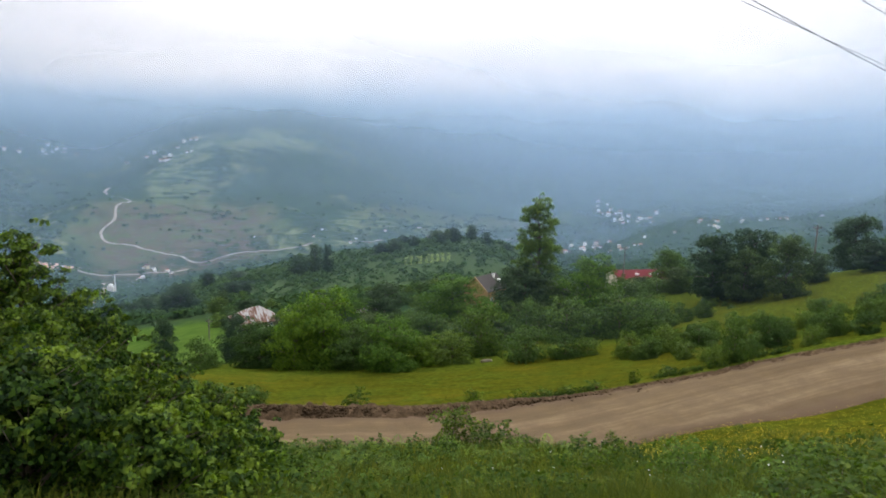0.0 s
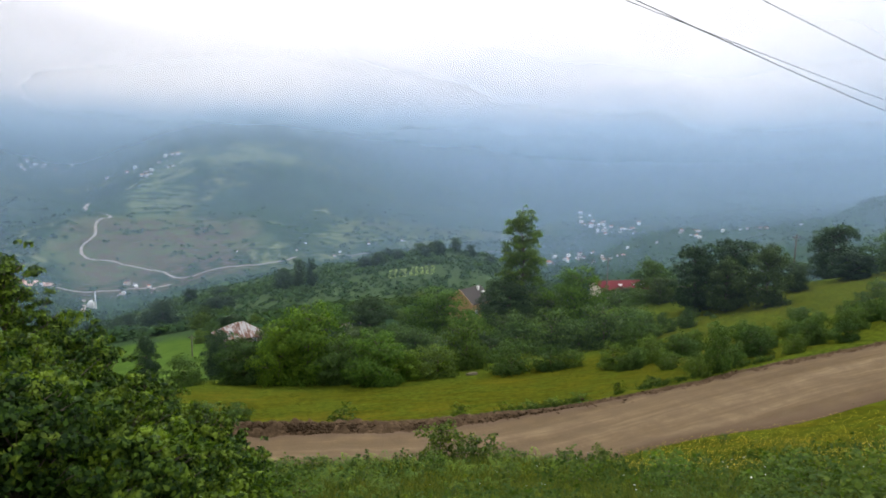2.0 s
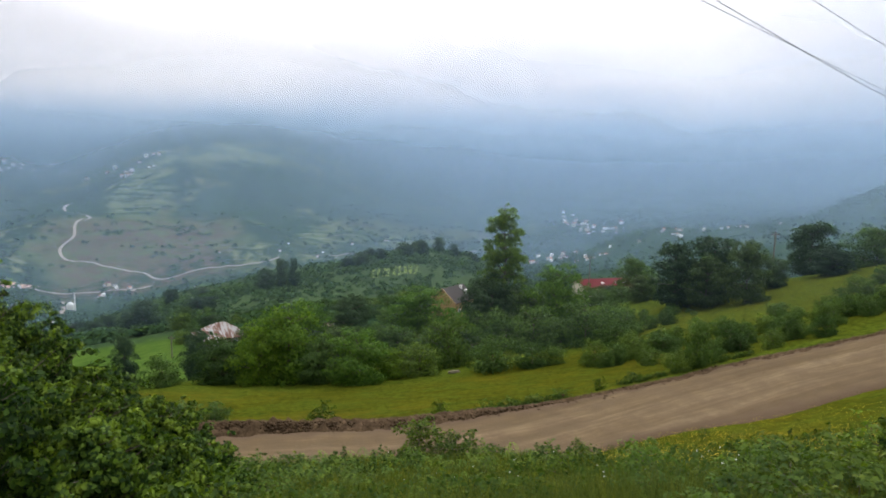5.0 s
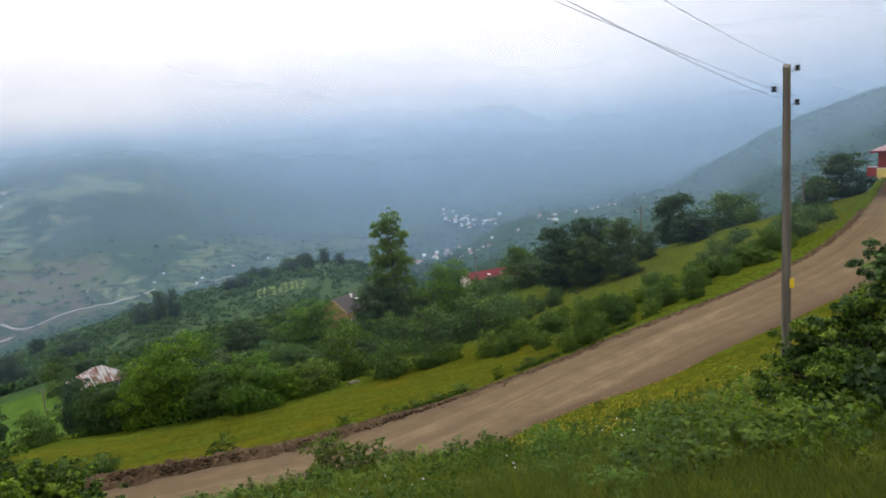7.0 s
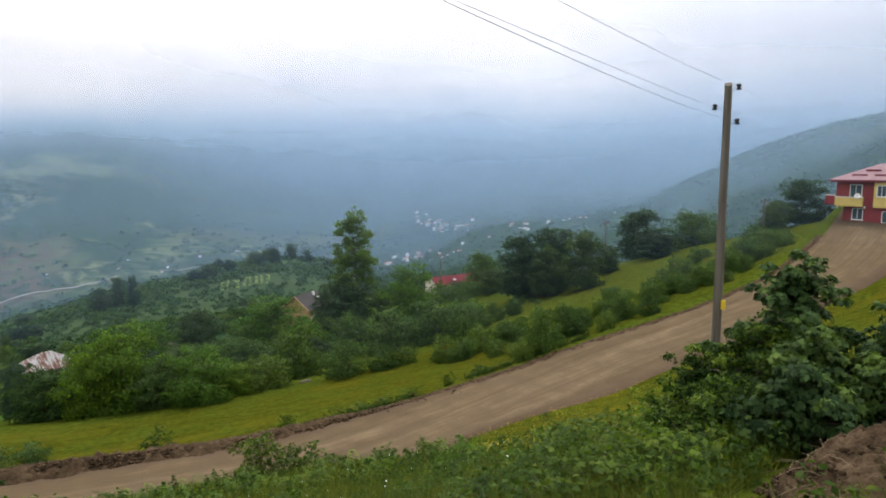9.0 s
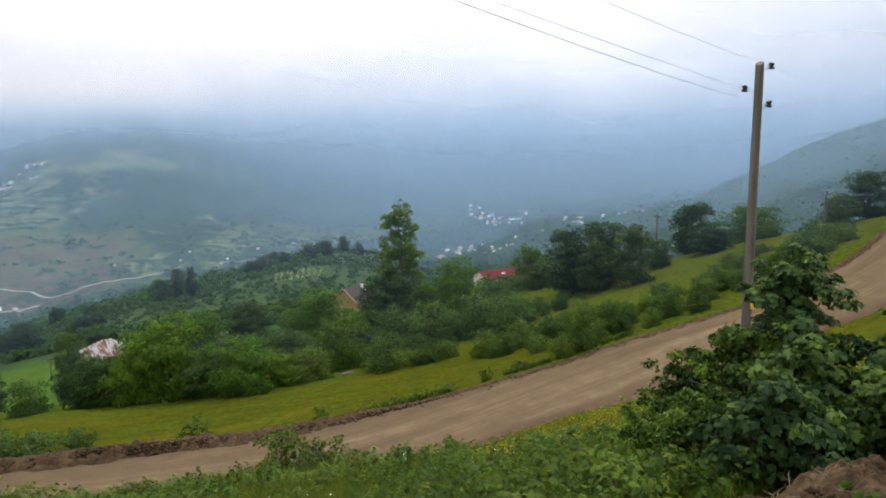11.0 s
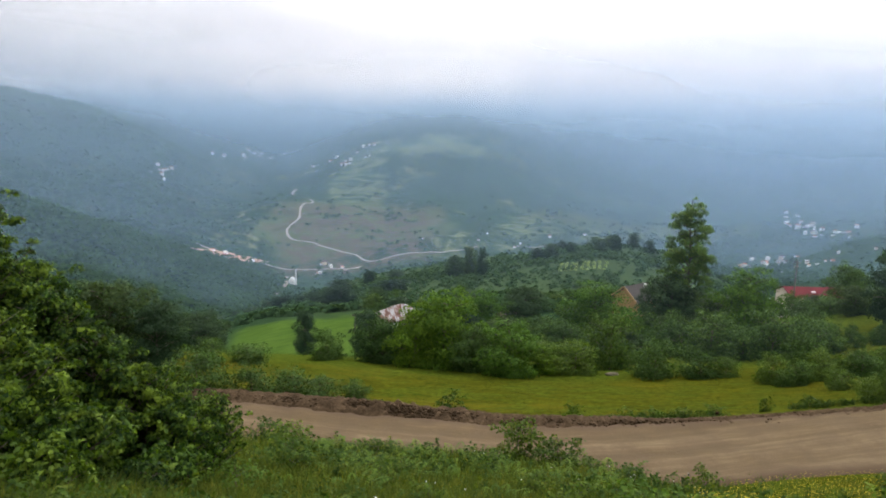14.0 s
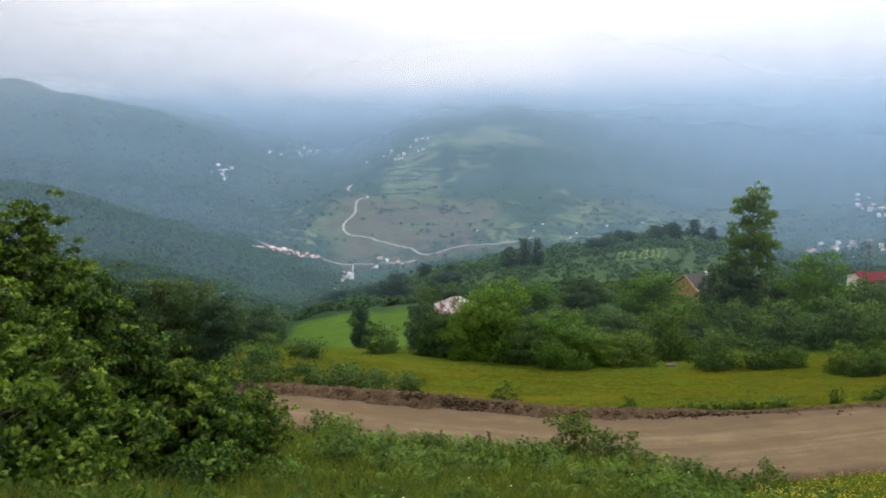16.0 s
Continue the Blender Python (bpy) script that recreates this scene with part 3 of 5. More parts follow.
rest = 0.35 * step(900, 1100, gr) * (0.5 + 0.5 * waves(gx, gy, 700, 4, 2))


def patch(cx, cy, rx, ry, turn, ragged=0.35):
    """1 inside an uneven oval on the plan, 0 outside."""
    c, sn = math.cos(radians(turn)), math.sin(radians(turn))
    u, v = ((gx - cx) * c + (gy - cy) * sn) / rx, (-(gx - cx) * sn + (gy - cy) * c) / ry
    return 1 - step(0.8, 1.05, np.sqrt(u * u + v * v) + ragged * grit(gx, gy, 0.7 * min(rx, ry), 11, 3))


attribute(ground, "pasture", np.clip(step(-29, -22, ga) * (1 - step(9, 13, ga)) * step(200, 240, gr) * (1 - step(430, 500, gr)), 0, 1))
attribute(ground, "heath", np.maximum(patch(-455, 1165, 165, 235, 22), 0.7 * patch(40, 1330, 240, 110, 0)))
attribute(ground, "terrace", np.clip(np.maximum(np.maximum(patch(-455, 1640, 190, 95, 10), patch(-560, 1440, 70, 170, 20)), 0.8 * patch(-60, 1230, 180, 90, 5)), 0, 1))
attribute(ground, "grove", np.maximum(np.maximum(patch(-330, 1385, 115, 165, -15), patch(-150, 1520, 240, 110, 0)), patch(-760, 1500, 110, 300, 20)))
attribute(ground, "field", np.clip(hill + 0.15 * right + 0.15 * spur + rest, 0, 1))
attribute(ground, "lush", np.maximum(patch(-285, 862, 46, 13, 8), 0) + step(-30.5, -29, ga) * (1 - step(-17, -16, ga)) * step(98, 106, gr) * (1 - step(205, 222, gr + 6 * wob)))
attribute(ground, "earth", step(-29, -26, ga) * (1 - step(-17, -13, ga)) * step(960, 1000, gr) * (1 - step(1250, 1400, gr)))

# the road and the bank of loose earth along its outer side
us, vs_ = np.arange(-80, 104, 0.5), np.linspace(-1.06, 1.0, 25)
ru, rv = np.meshgrid(us, vs_, indexing="ij")
ryc, rzc = easy(ru, ROAD[:, 0], ROAD[:, 1]), easy(ru, ROAD[:, 0], ROAD[:, 2])
rs = (easy(ru + 1, ROAD[:, 0], ROAD[:, 1]) - easy(ru - 1, ROAD[:, 0], ROAD[:, 1])) / 2
rl = np.sqrt(1 + rs * rs)
rin, rout = halves(ru)
rn = rv
rv = np.where(rn < 0, rn * rin, rn * rout)
rx, ry = ru - rv * rs / rl, ryc + rv / rl
rut = 0.05 * np.cos((np.abs(rv) - 1.1) * 2.2) + 0.05 * waves(rx, ry, 3.0, 2, 3)
rz = rzc + 0.02 * rv + 0.02 + rut - 0.25 * step(0.96, 1.06, -rn)
road = mesh_ob("road", np.stack([rx, ry, rz], -1).reshape(-1, 3), sheet(len(us), len(vs_)), DIRT, True)
attribute(road, "across", rv)
attribute(road, "along", ru)
attribute(road, "shoulder", step(0.75, 0.96, np.abs(rn) + 0.08 * waves(rx, ry, 5, 1, 2)))
tagged(road, "unpaved brown dirt road with pale wheel tracks", "road", kind="structure")

# ---- mist and cloud ----
# curved upright sheets stand in for the air's haze; sides: density by azimuth
VEIL_AZ = [-60, -38, -28, -10, 10, 24, 36, 50]
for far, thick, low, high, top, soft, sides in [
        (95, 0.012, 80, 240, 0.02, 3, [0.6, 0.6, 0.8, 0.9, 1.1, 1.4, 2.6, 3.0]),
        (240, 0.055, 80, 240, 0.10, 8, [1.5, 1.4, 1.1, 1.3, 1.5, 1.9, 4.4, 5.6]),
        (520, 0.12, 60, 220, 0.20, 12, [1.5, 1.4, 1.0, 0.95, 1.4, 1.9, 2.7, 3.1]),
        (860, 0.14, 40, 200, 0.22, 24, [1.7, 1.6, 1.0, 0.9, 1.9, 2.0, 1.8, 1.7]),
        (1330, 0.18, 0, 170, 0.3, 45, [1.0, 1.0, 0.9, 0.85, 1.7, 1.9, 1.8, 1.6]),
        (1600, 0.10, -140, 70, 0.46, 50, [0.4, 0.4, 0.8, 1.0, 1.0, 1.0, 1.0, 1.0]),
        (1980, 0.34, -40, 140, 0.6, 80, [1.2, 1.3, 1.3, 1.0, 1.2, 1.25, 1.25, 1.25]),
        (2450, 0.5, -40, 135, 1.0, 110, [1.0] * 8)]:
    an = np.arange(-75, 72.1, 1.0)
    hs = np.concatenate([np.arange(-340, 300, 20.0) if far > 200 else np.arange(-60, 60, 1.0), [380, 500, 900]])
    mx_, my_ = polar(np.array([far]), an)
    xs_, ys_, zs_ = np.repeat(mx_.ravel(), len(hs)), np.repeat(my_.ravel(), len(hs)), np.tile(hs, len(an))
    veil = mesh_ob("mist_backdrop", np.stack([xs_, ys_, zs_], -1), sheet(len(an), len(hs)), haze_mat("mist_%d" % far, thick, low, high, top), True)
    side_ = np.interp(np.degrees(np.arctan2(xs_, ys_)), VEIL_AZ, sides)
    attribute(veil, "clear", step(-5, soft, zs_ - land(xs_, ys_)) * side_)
    tagged(veil, "thin blue-grey mist hanging in the valley, painted on a sheet", "mist", kind="structure")


# ---- trees and bushes ----


def at_place(x, y, turn=0.0, sx=1.0, sz=1.0, sink=0.25):
    return pose(x, y, on_land(x, y, sink), 0, 0, turn) @ Matrix.Diagonal((sx, sx, sz, 1))


def stand(kinds, rows, seed, own_w, own_h):
    """Copies of the kinds at rows of x, y, width, height; the first of each kind is moved, not copied."""
    rng = random.Random(seed)
    for k, (x, y, w, h) in enumerate(rows):
        ob = kinds[k % len(kinds)]
        m = at_place(x, y, rng.uniform(0, 360), w / own_w, h / own_h)
        if ob in fresh:
            fresh.discard(ob)
            ob.matrix_world = m
        else:
            copy_thing_at(ob, m)


def copy_thing_at(ob, m):
    s = ob.scale.copy()
    ob.scale = (1, 1, 1)
    c = copy_thing(ob, m)
    ob.scale = s
    return c


fresh = set()
ROUND = [plant("broadleaf_tree", 31 + k, 7, 8, 0.16, 0.05, [0.85, 1.0, 1.0, 0.92, 0.72, 0.4], 11000, 0.28, (LEAF_BRIGHT, LEAF, LEAF_BRIGHT)[k], 0.2, 26, label="round bright green broadleaf tree in the hedge below the meadow", group="hedge trees") for k in range(3)]
DARK = [plant("broadleaf_tree", 41 + k, 9, 8, 0.2, 0.05, [0.8, 0.95, 1.0, 0.92, 0.75, 0.42], 16000, 0.28, LEAF_DARK, 0.2, 28, label="dense dark green broadleaf tree among meadow hedges", group="hedge trees") for k in range(3)]
SHRUB = [plant("shrub", 51 + k, 3, 5, 0.06, 0.02, [0.85, 1.0, 0.85, 0.5], 4200, 0.2, LEAF, 0.19, 18, label="low rounded green hazel shrub on the grass slope", category="shrub", group="hazel shrubs") for k in range(4)]
SMALL = [plant("bush", 61 + k, 1.6, 2.0, 0.025, 0.02, [0.7, 1.0, 0.85, 0.5], 1800, 0.12, WEED, 0.17, 14, label="small light green bush at the road edge", category="bush", group="roadside bushes") for k in range(3)]
fresh.update(ROUND + DARK + SHRUB + SMALL)

stand(ROUND, [(-15.4, 86.1, 10, 9.4), (-23.6, 86.1, 7.8, 6.0), (-6.1, 81.4, 8, 6.2), (-18.6, 84.0, 6.5, 7.4), (-11.0, 83.4, 6.5, 5.7),
              (-2.4, 84.7, 5.1, 3.6), (2.5, 142, 13, 9.0), (47.8, 142, 8.5, 9.0), (8.1, 117.0, 8.0, 6.7),
              (26.6, 120.9, 10.3, 10.4), (81.5, 115, 12, 8.0), (75.8, 117.7, 6, 4.6), (-19.4, 134.1, 9.1, 7.4), (-27, 143.8, 9.0, 6.5), (-26, 127, 7.7, 6.8)], 1, 8, 7)
stand(DARK, [(-30.2, 97.7, 5.0, 7.6), (15.5, 124, 11, 11.5), (45.0, 111.7, 8.4, 11.2), (50.5, 109.5, 7.4, 10.8), (51.5, 100.7, 7.0, 9.6), (47.6, 106, 6.5, 8.5),
             (72.5, 119.7, 8.2, 10.6), (88, 95, 9, 7.5), (79.3, 91.0, 5, 5), (-47.3, 63.5, 9.6, 9.2), (-40.3, 62.4, 6.1, 6.9),
             (-68.0, 110.3, 8.0, 7.1), (-44.1, 105.2, 4.0, 8.3), (-92, 235, 12, 9), (-12.1, 141.8, 9.6, 8.0), (59.8, 108.2, 5.0, 5.0),
             (69.4, 108.5, 7.6, 4.6), (14.0, 131, 8.2, 10), (-48.9, 57.8, 7, 8.6), (-57, 74, 9, 8), (-62, 92, 8, 8), (-54, 82, 7, 7)], 2, 8, 9)
stand(SHRUB, [(1.6, 84.4, 6.9, 3.8), (5.6, 92.0, 7.9, 6.8), (10.7, 82.2, 6.7, 3.8), (15.3, 80.6, 5.2, 2.8), (21.4, 75.4, 4.0, 2.7),
              (18.0, 80.6, 3.5, 2.3), (26.4, 76.9, 4.6, 2.7), (29.7, 76.3, 4.6, 2.5), (27.8, 88.1, 5.3, 3.1), (27.9, 62.6, 3.0, 4.3),
              (25.9, 61.6, 2.6, 2.0), (30.8, 66, 2.9, 2.0), (34.6, 70, 3.3, 2.9), (37.6, 73.5, 3.0, 2.2), (40.4, 69.0, 3.2, 2.6),
              (43.6, 73.3, 3.0, 2.2), (19.2, 102.1, 9.6, 5.8), (25.9, 96.5, 9.0, 5.9), (14.4, 112.2, 8.6, 5.9), (10.5, 122.2, 8.3, 4.3)], 3, 5, 3)
stand(SHRUB, [(-1.9, 115.5, 8.9, 5.1), (32.4, 103.1, 7.9, 4.0), (32.1, 72.5, 3.0, 2.2), (37.1, 66.0, 2.8, 2.0), (42.7, 66.4, 3.0, 2.2),
              (46.5, 71.3, 3.4, 2.3), (50.4, 71.1, 3.0, 2.0), (53.6, 72.8, 3.8, 2.4), (57.8, 73.5, 4.3, 2.8), (62, 76, 4.8, 3.0),
              (63.6, 76.9, 4.4, 2.2), (77.5, 104, 5, 2.6), (-29.6, 81.7, 5.5, 3.6), (-34.9, 71.4, 5.3, 2.2), (-23.7, 52.5, 5.4, 2.6),
              (-21.3, 55.5, 5.4, 2.4), (-18.8, 55.4, 4.7, 2.1), (-16.7, 58.2, 3.1, 1.8), (-27.5, 50.5, 6.0, 3.6), (-38, 68, 4.2, 2.9),
              (67.5, 79, 5, 2.6), (70, 84, 5, 3), (66, 77.5, 2.6, 1.5), (69.5, 81, 3, 1.6), (72, 83, 3, 1.6), (73.5, 82.0, 2.4, 1.3), (71.0, 79.2, 2.4, 1.2), (75, 85, 2.6, 1.5), (64.5, 75.2, 2.4, 1.2)], 4, 5, 3)
edge = random.Random(23)
rows = []
for q in range(30):
    x = 25 + 44 * (q + edge.uniform(0, 0.9)) / 30
    y = float(easy(x, ROAD[:, 0], ROAD[:, 1])) + 7.0 + edge.uniform(0, 7.0)
    w = edge.uniform(1.5, 3.4)
    rows.append((x, y, w, w * edge.uniform(0.5, 0.75)))
for x0, x1, off0, off1, n in [(20, 30, 17, 24, 8), (26, 42, 14, 30, 26), (38, 62, 9, 20, 34), (44, 70, 18, 26, 10), (30, 40, 30, 44, 12), (36, 46, 40, 52, 8)]:
    for q in range(n):
        x = edge.uniform(x0, x1)
        w = edge.uniform(1.2, 3.0)
        rows.append((x, float(easy(x, ROAD[:, 0], ROAD[:, 1])) + edge.uniform(off0, off1), w, w * edge.uniform(0.5, 0.85)))
stand(SHRUB, rows, 24, 5, 3)
crest = random.Random(15)
stand(DARK, [(350 * math.sin(radians(a)) + crest.uniform(-8, 8), 350 * math.cos(radians(a)) + crest.uniform(-15, 15), crest.uniform(5, 9), crest.uniform(5, 8)) for a in (-6.2, -5.2, -4.4, -3.0, -1.6, -0.8, 0.0, 0.7, 1.5, 2.3, 3.2, 4.2)], 16, 8, 9)
stand(DARK, [(-55, 290, 6, 13), (-49, 288, 5, 12), (-62, 292, 9, 9)], 17, 8, 9)
thick = random.Random(9)
rows = []
while len(rows) < 95:
    az, r = radians(thick.uniform(-19, 27)), thick.uniform(92, 235)
    x, y = r * math.sin(az), r * math.cos(az)
    if -19.5 < math.degrees(az) < -13.5 and r < 165 or (x > 32 and y < 112) or (-62 < x < -30 and 120 < y < 175) or (x < -18 and y < 112) or abs(x - 12) < 9 and 148 < y < 180 or abs(x - 52) < 14 and 160 < y < 195:
        continue
    rows.append((x, y, thick.uniform(5, 9.5), thick.uniform(2.6, 4.6)))
stand(SHRUB, rows[:70], 5, 5, 3)
stand(DARK, [(x, y, w, h * 1.6) for x, y, w, h in rows[70:]], 6, 8, 9)
rows = []
while len(rows) < 60:
    az, r = radians(thick.uniform(-52, -16)), thick.uniform(105, 330)
    if -31 < math.degrees(az) < -15 and r < 225:
        continue
    rows.append((r * math.sin(az), r * math.cos(az), thick.uniform(6, 11), thick.uniform(5, 9)))
stand(DARK, rows, 7, 8, 9)
stand(SMALL, [(-6.7, 54.3, 2.7, 2.1), (3.0, 54.6, 1.8, 1.8), (-12.6, 53.8, 1.7, 1.1), (8.9, 55.9, 2.4, 1.1), (11.1, 56.4, 2.1, 1.0),
              (13.8, 57.5, 2.2, 1.0), (17.5, 59.0, 1.2, 1.4), (21.3, 61.5, 2.1, 1.1), (-13.2, 54.2, 2.5, 1.0), (7.1, 55.2, 1.7, 1.2),
              (0.8, 37.0, 3.4, 2.6), (3.1, 36.9, 3.2, 2.0), (2.0, 37.5, 2.6, 1.6), (10.4, 37.2, 2.0, 1.7), (21.3, 45.4, 1.2, 0.7), (5.9, 41, 2.3, 1.3), (-4.9, 40.1, 1.9, 1.4), (-7.5, 39.7, 2.2, 1.3), (-2.7, 40.3, 1.9, 1.3)], 8, 2.0, 1.6)
tall = plant("poplar_tree", 12, 21, 9.6, 0.28, 0.36, [0.8, 1.0, 0.95, 0.78, 0.55, 0.22], 15000, 0.33, LEAF_POPLAR, 0.15, 36, label="tall slim poplar tree with light green leaves")
z = on_land(17.9, 127)
tall.matrix_world = pose(17.9, 127, z) @ Matrix.Diagonal((1, 1, (-8.9 - z) / 21, 1))

# the near trees and the bush beside the camera
for seed, x, y, h, w, n in [(21, -10.6, 17.2, 7.6, 4.2, 26000), (22, -8.9, 16.7, 5.3, 3.6, 20000), (23, -7.4, 16.8, 4.2, 3.2, 16000), (24, -6.1, 17.0, 3.2, 2.8, 13000),
                            (25, -5.0, 16.9, 2.4, 2.2, 8000), (26, -13.2, 17.6, 6.4, 4.4, 14000), (34, -8.6, 13.7, 4.5, 4.2, 24000), (35, -6.6, 13.4, 3.2, 3.4, 20000),
                            (36, -4.7, 13.2, 1.9, 2.3, 9000), (37, -4.7, 10.6, 1.9, 2.3, 9000), (38, -6.6, 10.2, 2.9, 3.2, 15000), (39, -8.7, 9.6, 3.0, 3.4, 12000),
                            (40, -3.4, 11.2, 1.1, 1.4, 3200), (43, -3.6, 13.6, 0.9, 1.5, 2600), (44, -3.9, 15.0, 1.2, 1.6, 3600), (45, -11.4, 12.9, 4.6, 4.8, 13000), (46, -2.9, 9.0, 0.8, 1.2, 1800), (52, -11.7, 16.7, 6.8, 3.2, 13000), (53, -9.8, 17.5, 6.3, 2.5, 12000), (50, -7.5, 22.0, 2.8, 2.6, 7000), (51, -9.0, 21.6, 3.6, 3.0, 9000)]:
    t = plant("hazel_tree", seed, h, w, 0.09, 0.02, [0.85, 1.0, 0.85, 0.58, 0.2], n, 0.12, LEAF_NEAR, 0.104, 64, rise=0.5, label="leafy green hazel tree growing on the steep slope", group="hazel trees by the camera")
    t.matrix_world = at_place(x, y, seed * 37)
for seed, x, y, h, w, n, fine in [(27, 9.0, 8.6, 2.9, 2.3, 15000, False), (28, 8.3, 8.4, 2.0, 2.1, 16000, True), (29, 10.1, 7.7, 1.8, 2.1, 8000, False), (30, 7.9, 7.1, 1.3, 1.6, 5600, False),
                                  (33, 9.0, 7.0, 1.15, 1.5, 5000, False), (32, 8.1, 9.3, 1.9, 1.9, 13000, True), (47, 8.5, 7.6, 1.75, 1.7, 7000, False), (48, 7.5, 7.9, 1.2, 1.4, 8000, True), (49, 9.7, 9.6, 2.2, 1.9, 11000, True)]:
    t = plant("bush", seed, h, w, 0.04, 0.02, [1.0, 0.98, 0.7, 0.42, 0.22], n, 0.062 if fine else 0.092, LEAF_NEAR if fine else LEAF_BUSH, 0.10, 46, lobed=not fine, label="tangled green bush with small pointed leaves beside the path" if fine else "dense green bush with broad leaves beside the path", category="bush", group="bushes by the camera")
    t.matrix_world = at_place(x, y, seed * 53)

# low growth on the slope under the camera
LOW = [plant("bramble", 71 + k, 1.0, 1.3, 0.015, 0.02, [0.9, 1.0, 0.8, 0.45], 1100, 0.085, (WEED, WEED, FERN)[k], 0.2, 13, label="low tangled green bramble on the near slope", category="bramble", group="brambles on the slope", lobed=True) for k in range(3)]
fresh.update(LOW)
stand(LOW, [(4.4, 6.7, 1.2, 0.75), (5.2, 6.9, 1.3, 0.8), (6.0, 6.9, 1.2, 0.8), (4.9, 7.7, 1.3, 0.8), (5.7, 7.8, 1.3, 0.85), (3.6, 6.7, 1.1, 0.65), (6.6, 7.2, 1.1, 0.8), (4.1, 7.5, 1.1, 0.7), (5.7, 14.9, 1.6, 1.3), (4.7, 18.8, 1.5, 1.2), (6.7, 9.6, 1.4, 0.9), (5.9, 10.8, 1.3, 0.8), (7.2, 11.6, 1.6, 1.1), (4.6, 9.6, 1.1, 0.7), (3.6, 8.8, 1.0, 0.6), (5.2, 12.6, 1.3, 0.8),
            (7.7, 13.6, 1.5, 1.0), (8.4, 11.0, 1.5, 1.2), (3.0, 11.2, 1.1, 0.7), (2.2, 14.2, 1.2, 0.7), (6.6, 17.2, 1.5, 1.0), (9.2, 16.2, 1.3, 0.8), (6.3, 7.9, 1.3, 0.8), (8.0, 9.9, 1.4, 1.1),
            (1.0, 18.5, 1.3, 0.8), (-1.5, 22, 1.4, 0.9), (-3.2, 16.5, 1.5, 1.0), (-2.4, 27, 1.7, 1.1), (-5.5, 24, 2.0, 1.4)], 19, 1.3, 1.0)
stand(LOW, [(-8.0, 29, 2.4, 1.6), (3.2, 24, 1.5, 0.9), (8.2, 21, 1.4, 0.9), (11.5, 26, 1.5, 0.9), (6.5, 29, 1.7, 1.0), (0.5, 32, 1.7, 1.1), (-10.5, 33, 2.4, 1.6), (-13.5, 37.0, 2.6, 1.7), (10.5, 32.5, 1.4, 0.8),
            (-6, 34.5, 2.2, 1.2), (4.5, 35, 1.9, 1.1), (14.5, 30, 1.0, 0.7), (12.8, 21.5, 1.2, 0.7), (16.2, 37.5, 0.9, 0.8), (-4.5, 11.2, 1.3, 0.9), (-2.0, 10.0, 1.0, 0.6), (0.2, 9.2, 0.9, 0.5)], 20, 1.3, 1.0)

# far woods: clumps of leaves over the slopes, thicker in the folds
rng = np.random.default_rng(77)
az = np.radians(np.concatenate([rng.uniform(-56, 52, 26000), rng.uniform(-56, -27, 16000)]))
r = np.exp(np.concatenate([rng.uniform(np.log(190), np.log(1500), 26000), rng.uniform(np.log(300), np.log(1700), 16000)]))
x, y = r * np.sin(az), r * np.cos(az)
deg = np.degrees(az)
fields = 0.6 * step(-36, -27, deg) * (1 - step(-9, -3, deg)) * step(900, 1050, r) + 0.15 * step(14, 20, deg) * step(330, 480, r) + 0.1 * step(-30, -22, deg) * (1 - step(12, 16, deg)) * step(215, 250, r) * (1 - step(420, 520, r))
fields = fields + step(-31, -29, deg) * (1 - step(-17, -15, deg)) * step(90, 100, r) * (1 - step(215, 228, r))
keep = (waves(x, y, 90, 6, 3) * 0.6 + rng.uniform(-0.5, 0.9, len(x))) > fields * 1.6 - 0.15
x, y, r = x[keep][-28000:], y[keep][-28000:], r[keep][-28000:]
deg = np.degrees(np.arctan2(x, y))
size = rng.uniform(1.6, 3.4, len(x)) * np.clip(0.6 + r / 1100, 0.7, 1.8) * np.where((r < 450) & (r > 230) & (deg > -24) & (deg < 12), 0.48, 1.0) * np.where((deg > 14) & (r < 900), 0.55, 1.0)


def thicket(name, x, y, size, n, mat, label, seed):
    """Clumps of leaves over the land, one at each place."""
    rng = np.random.default_rng(seed)
    base = np.stack([x, y, land(x, y) + size * 0.4], -1)
    d = unit(rng.normal(0, 1, (len(x), n, 3)))
    d[..., 2] = np.abs(d[..., 2]) - 0.25
    p = base[:, None] + d * size[:, None, None] * rng.uniform(0.6, 1.05, (len(x), n, 1)) * [1, 1, 0.85]
    lv, lf, nor = leaves(p.reshape(-1, 3), d.reshape(-1, 3) + [0, 0, 0.9], 1.0, rng, aspect=0.8, spread=0.4, soft=0.85)
    grow = np.repeat(np.repeat(size * 3.5 / math.sqrt(n), n), 4)
    mid = np.repeat(p.reshape(-1, 3), 4, axis=0)
    return tagged(mesh_ob(name, mid + (lv - mid) * grow[:, None], lf, mat, normals=nor), label, "woods", kind="stuff")


thicket("far_woods", x, y, size, 15, LEAF_WOOD, "dark green woods and thickets covering the valley slopes", 78)

# bushes and hazel plots over the spur below, thinner where plots lie open
rng = np.random.default_rng(81)
az, r = np.radians(rng.uniform(-29, 13, 9000)), np.sqrt(rng.uniform(200 ** 2, 430 ** 2, 9000))
x, y = r * np.sin(az), r * np.cos(az)
keep = grit(x, y, 42, 5, 3) + 0.5 * grit(x, y, 9, 8, 2) + rng.uniform(-0.35, 0.35, len(x)) > 0.24
keep &= ~((x > -22) & (x < 9) & (y > 276) & (y < 308))
keep &= ~((np.degrees(az) < -15) & (r < 228)) & ~(((x + 95) / 22) ** 2 + ((y - 335) / 12) ** 2 < 1)
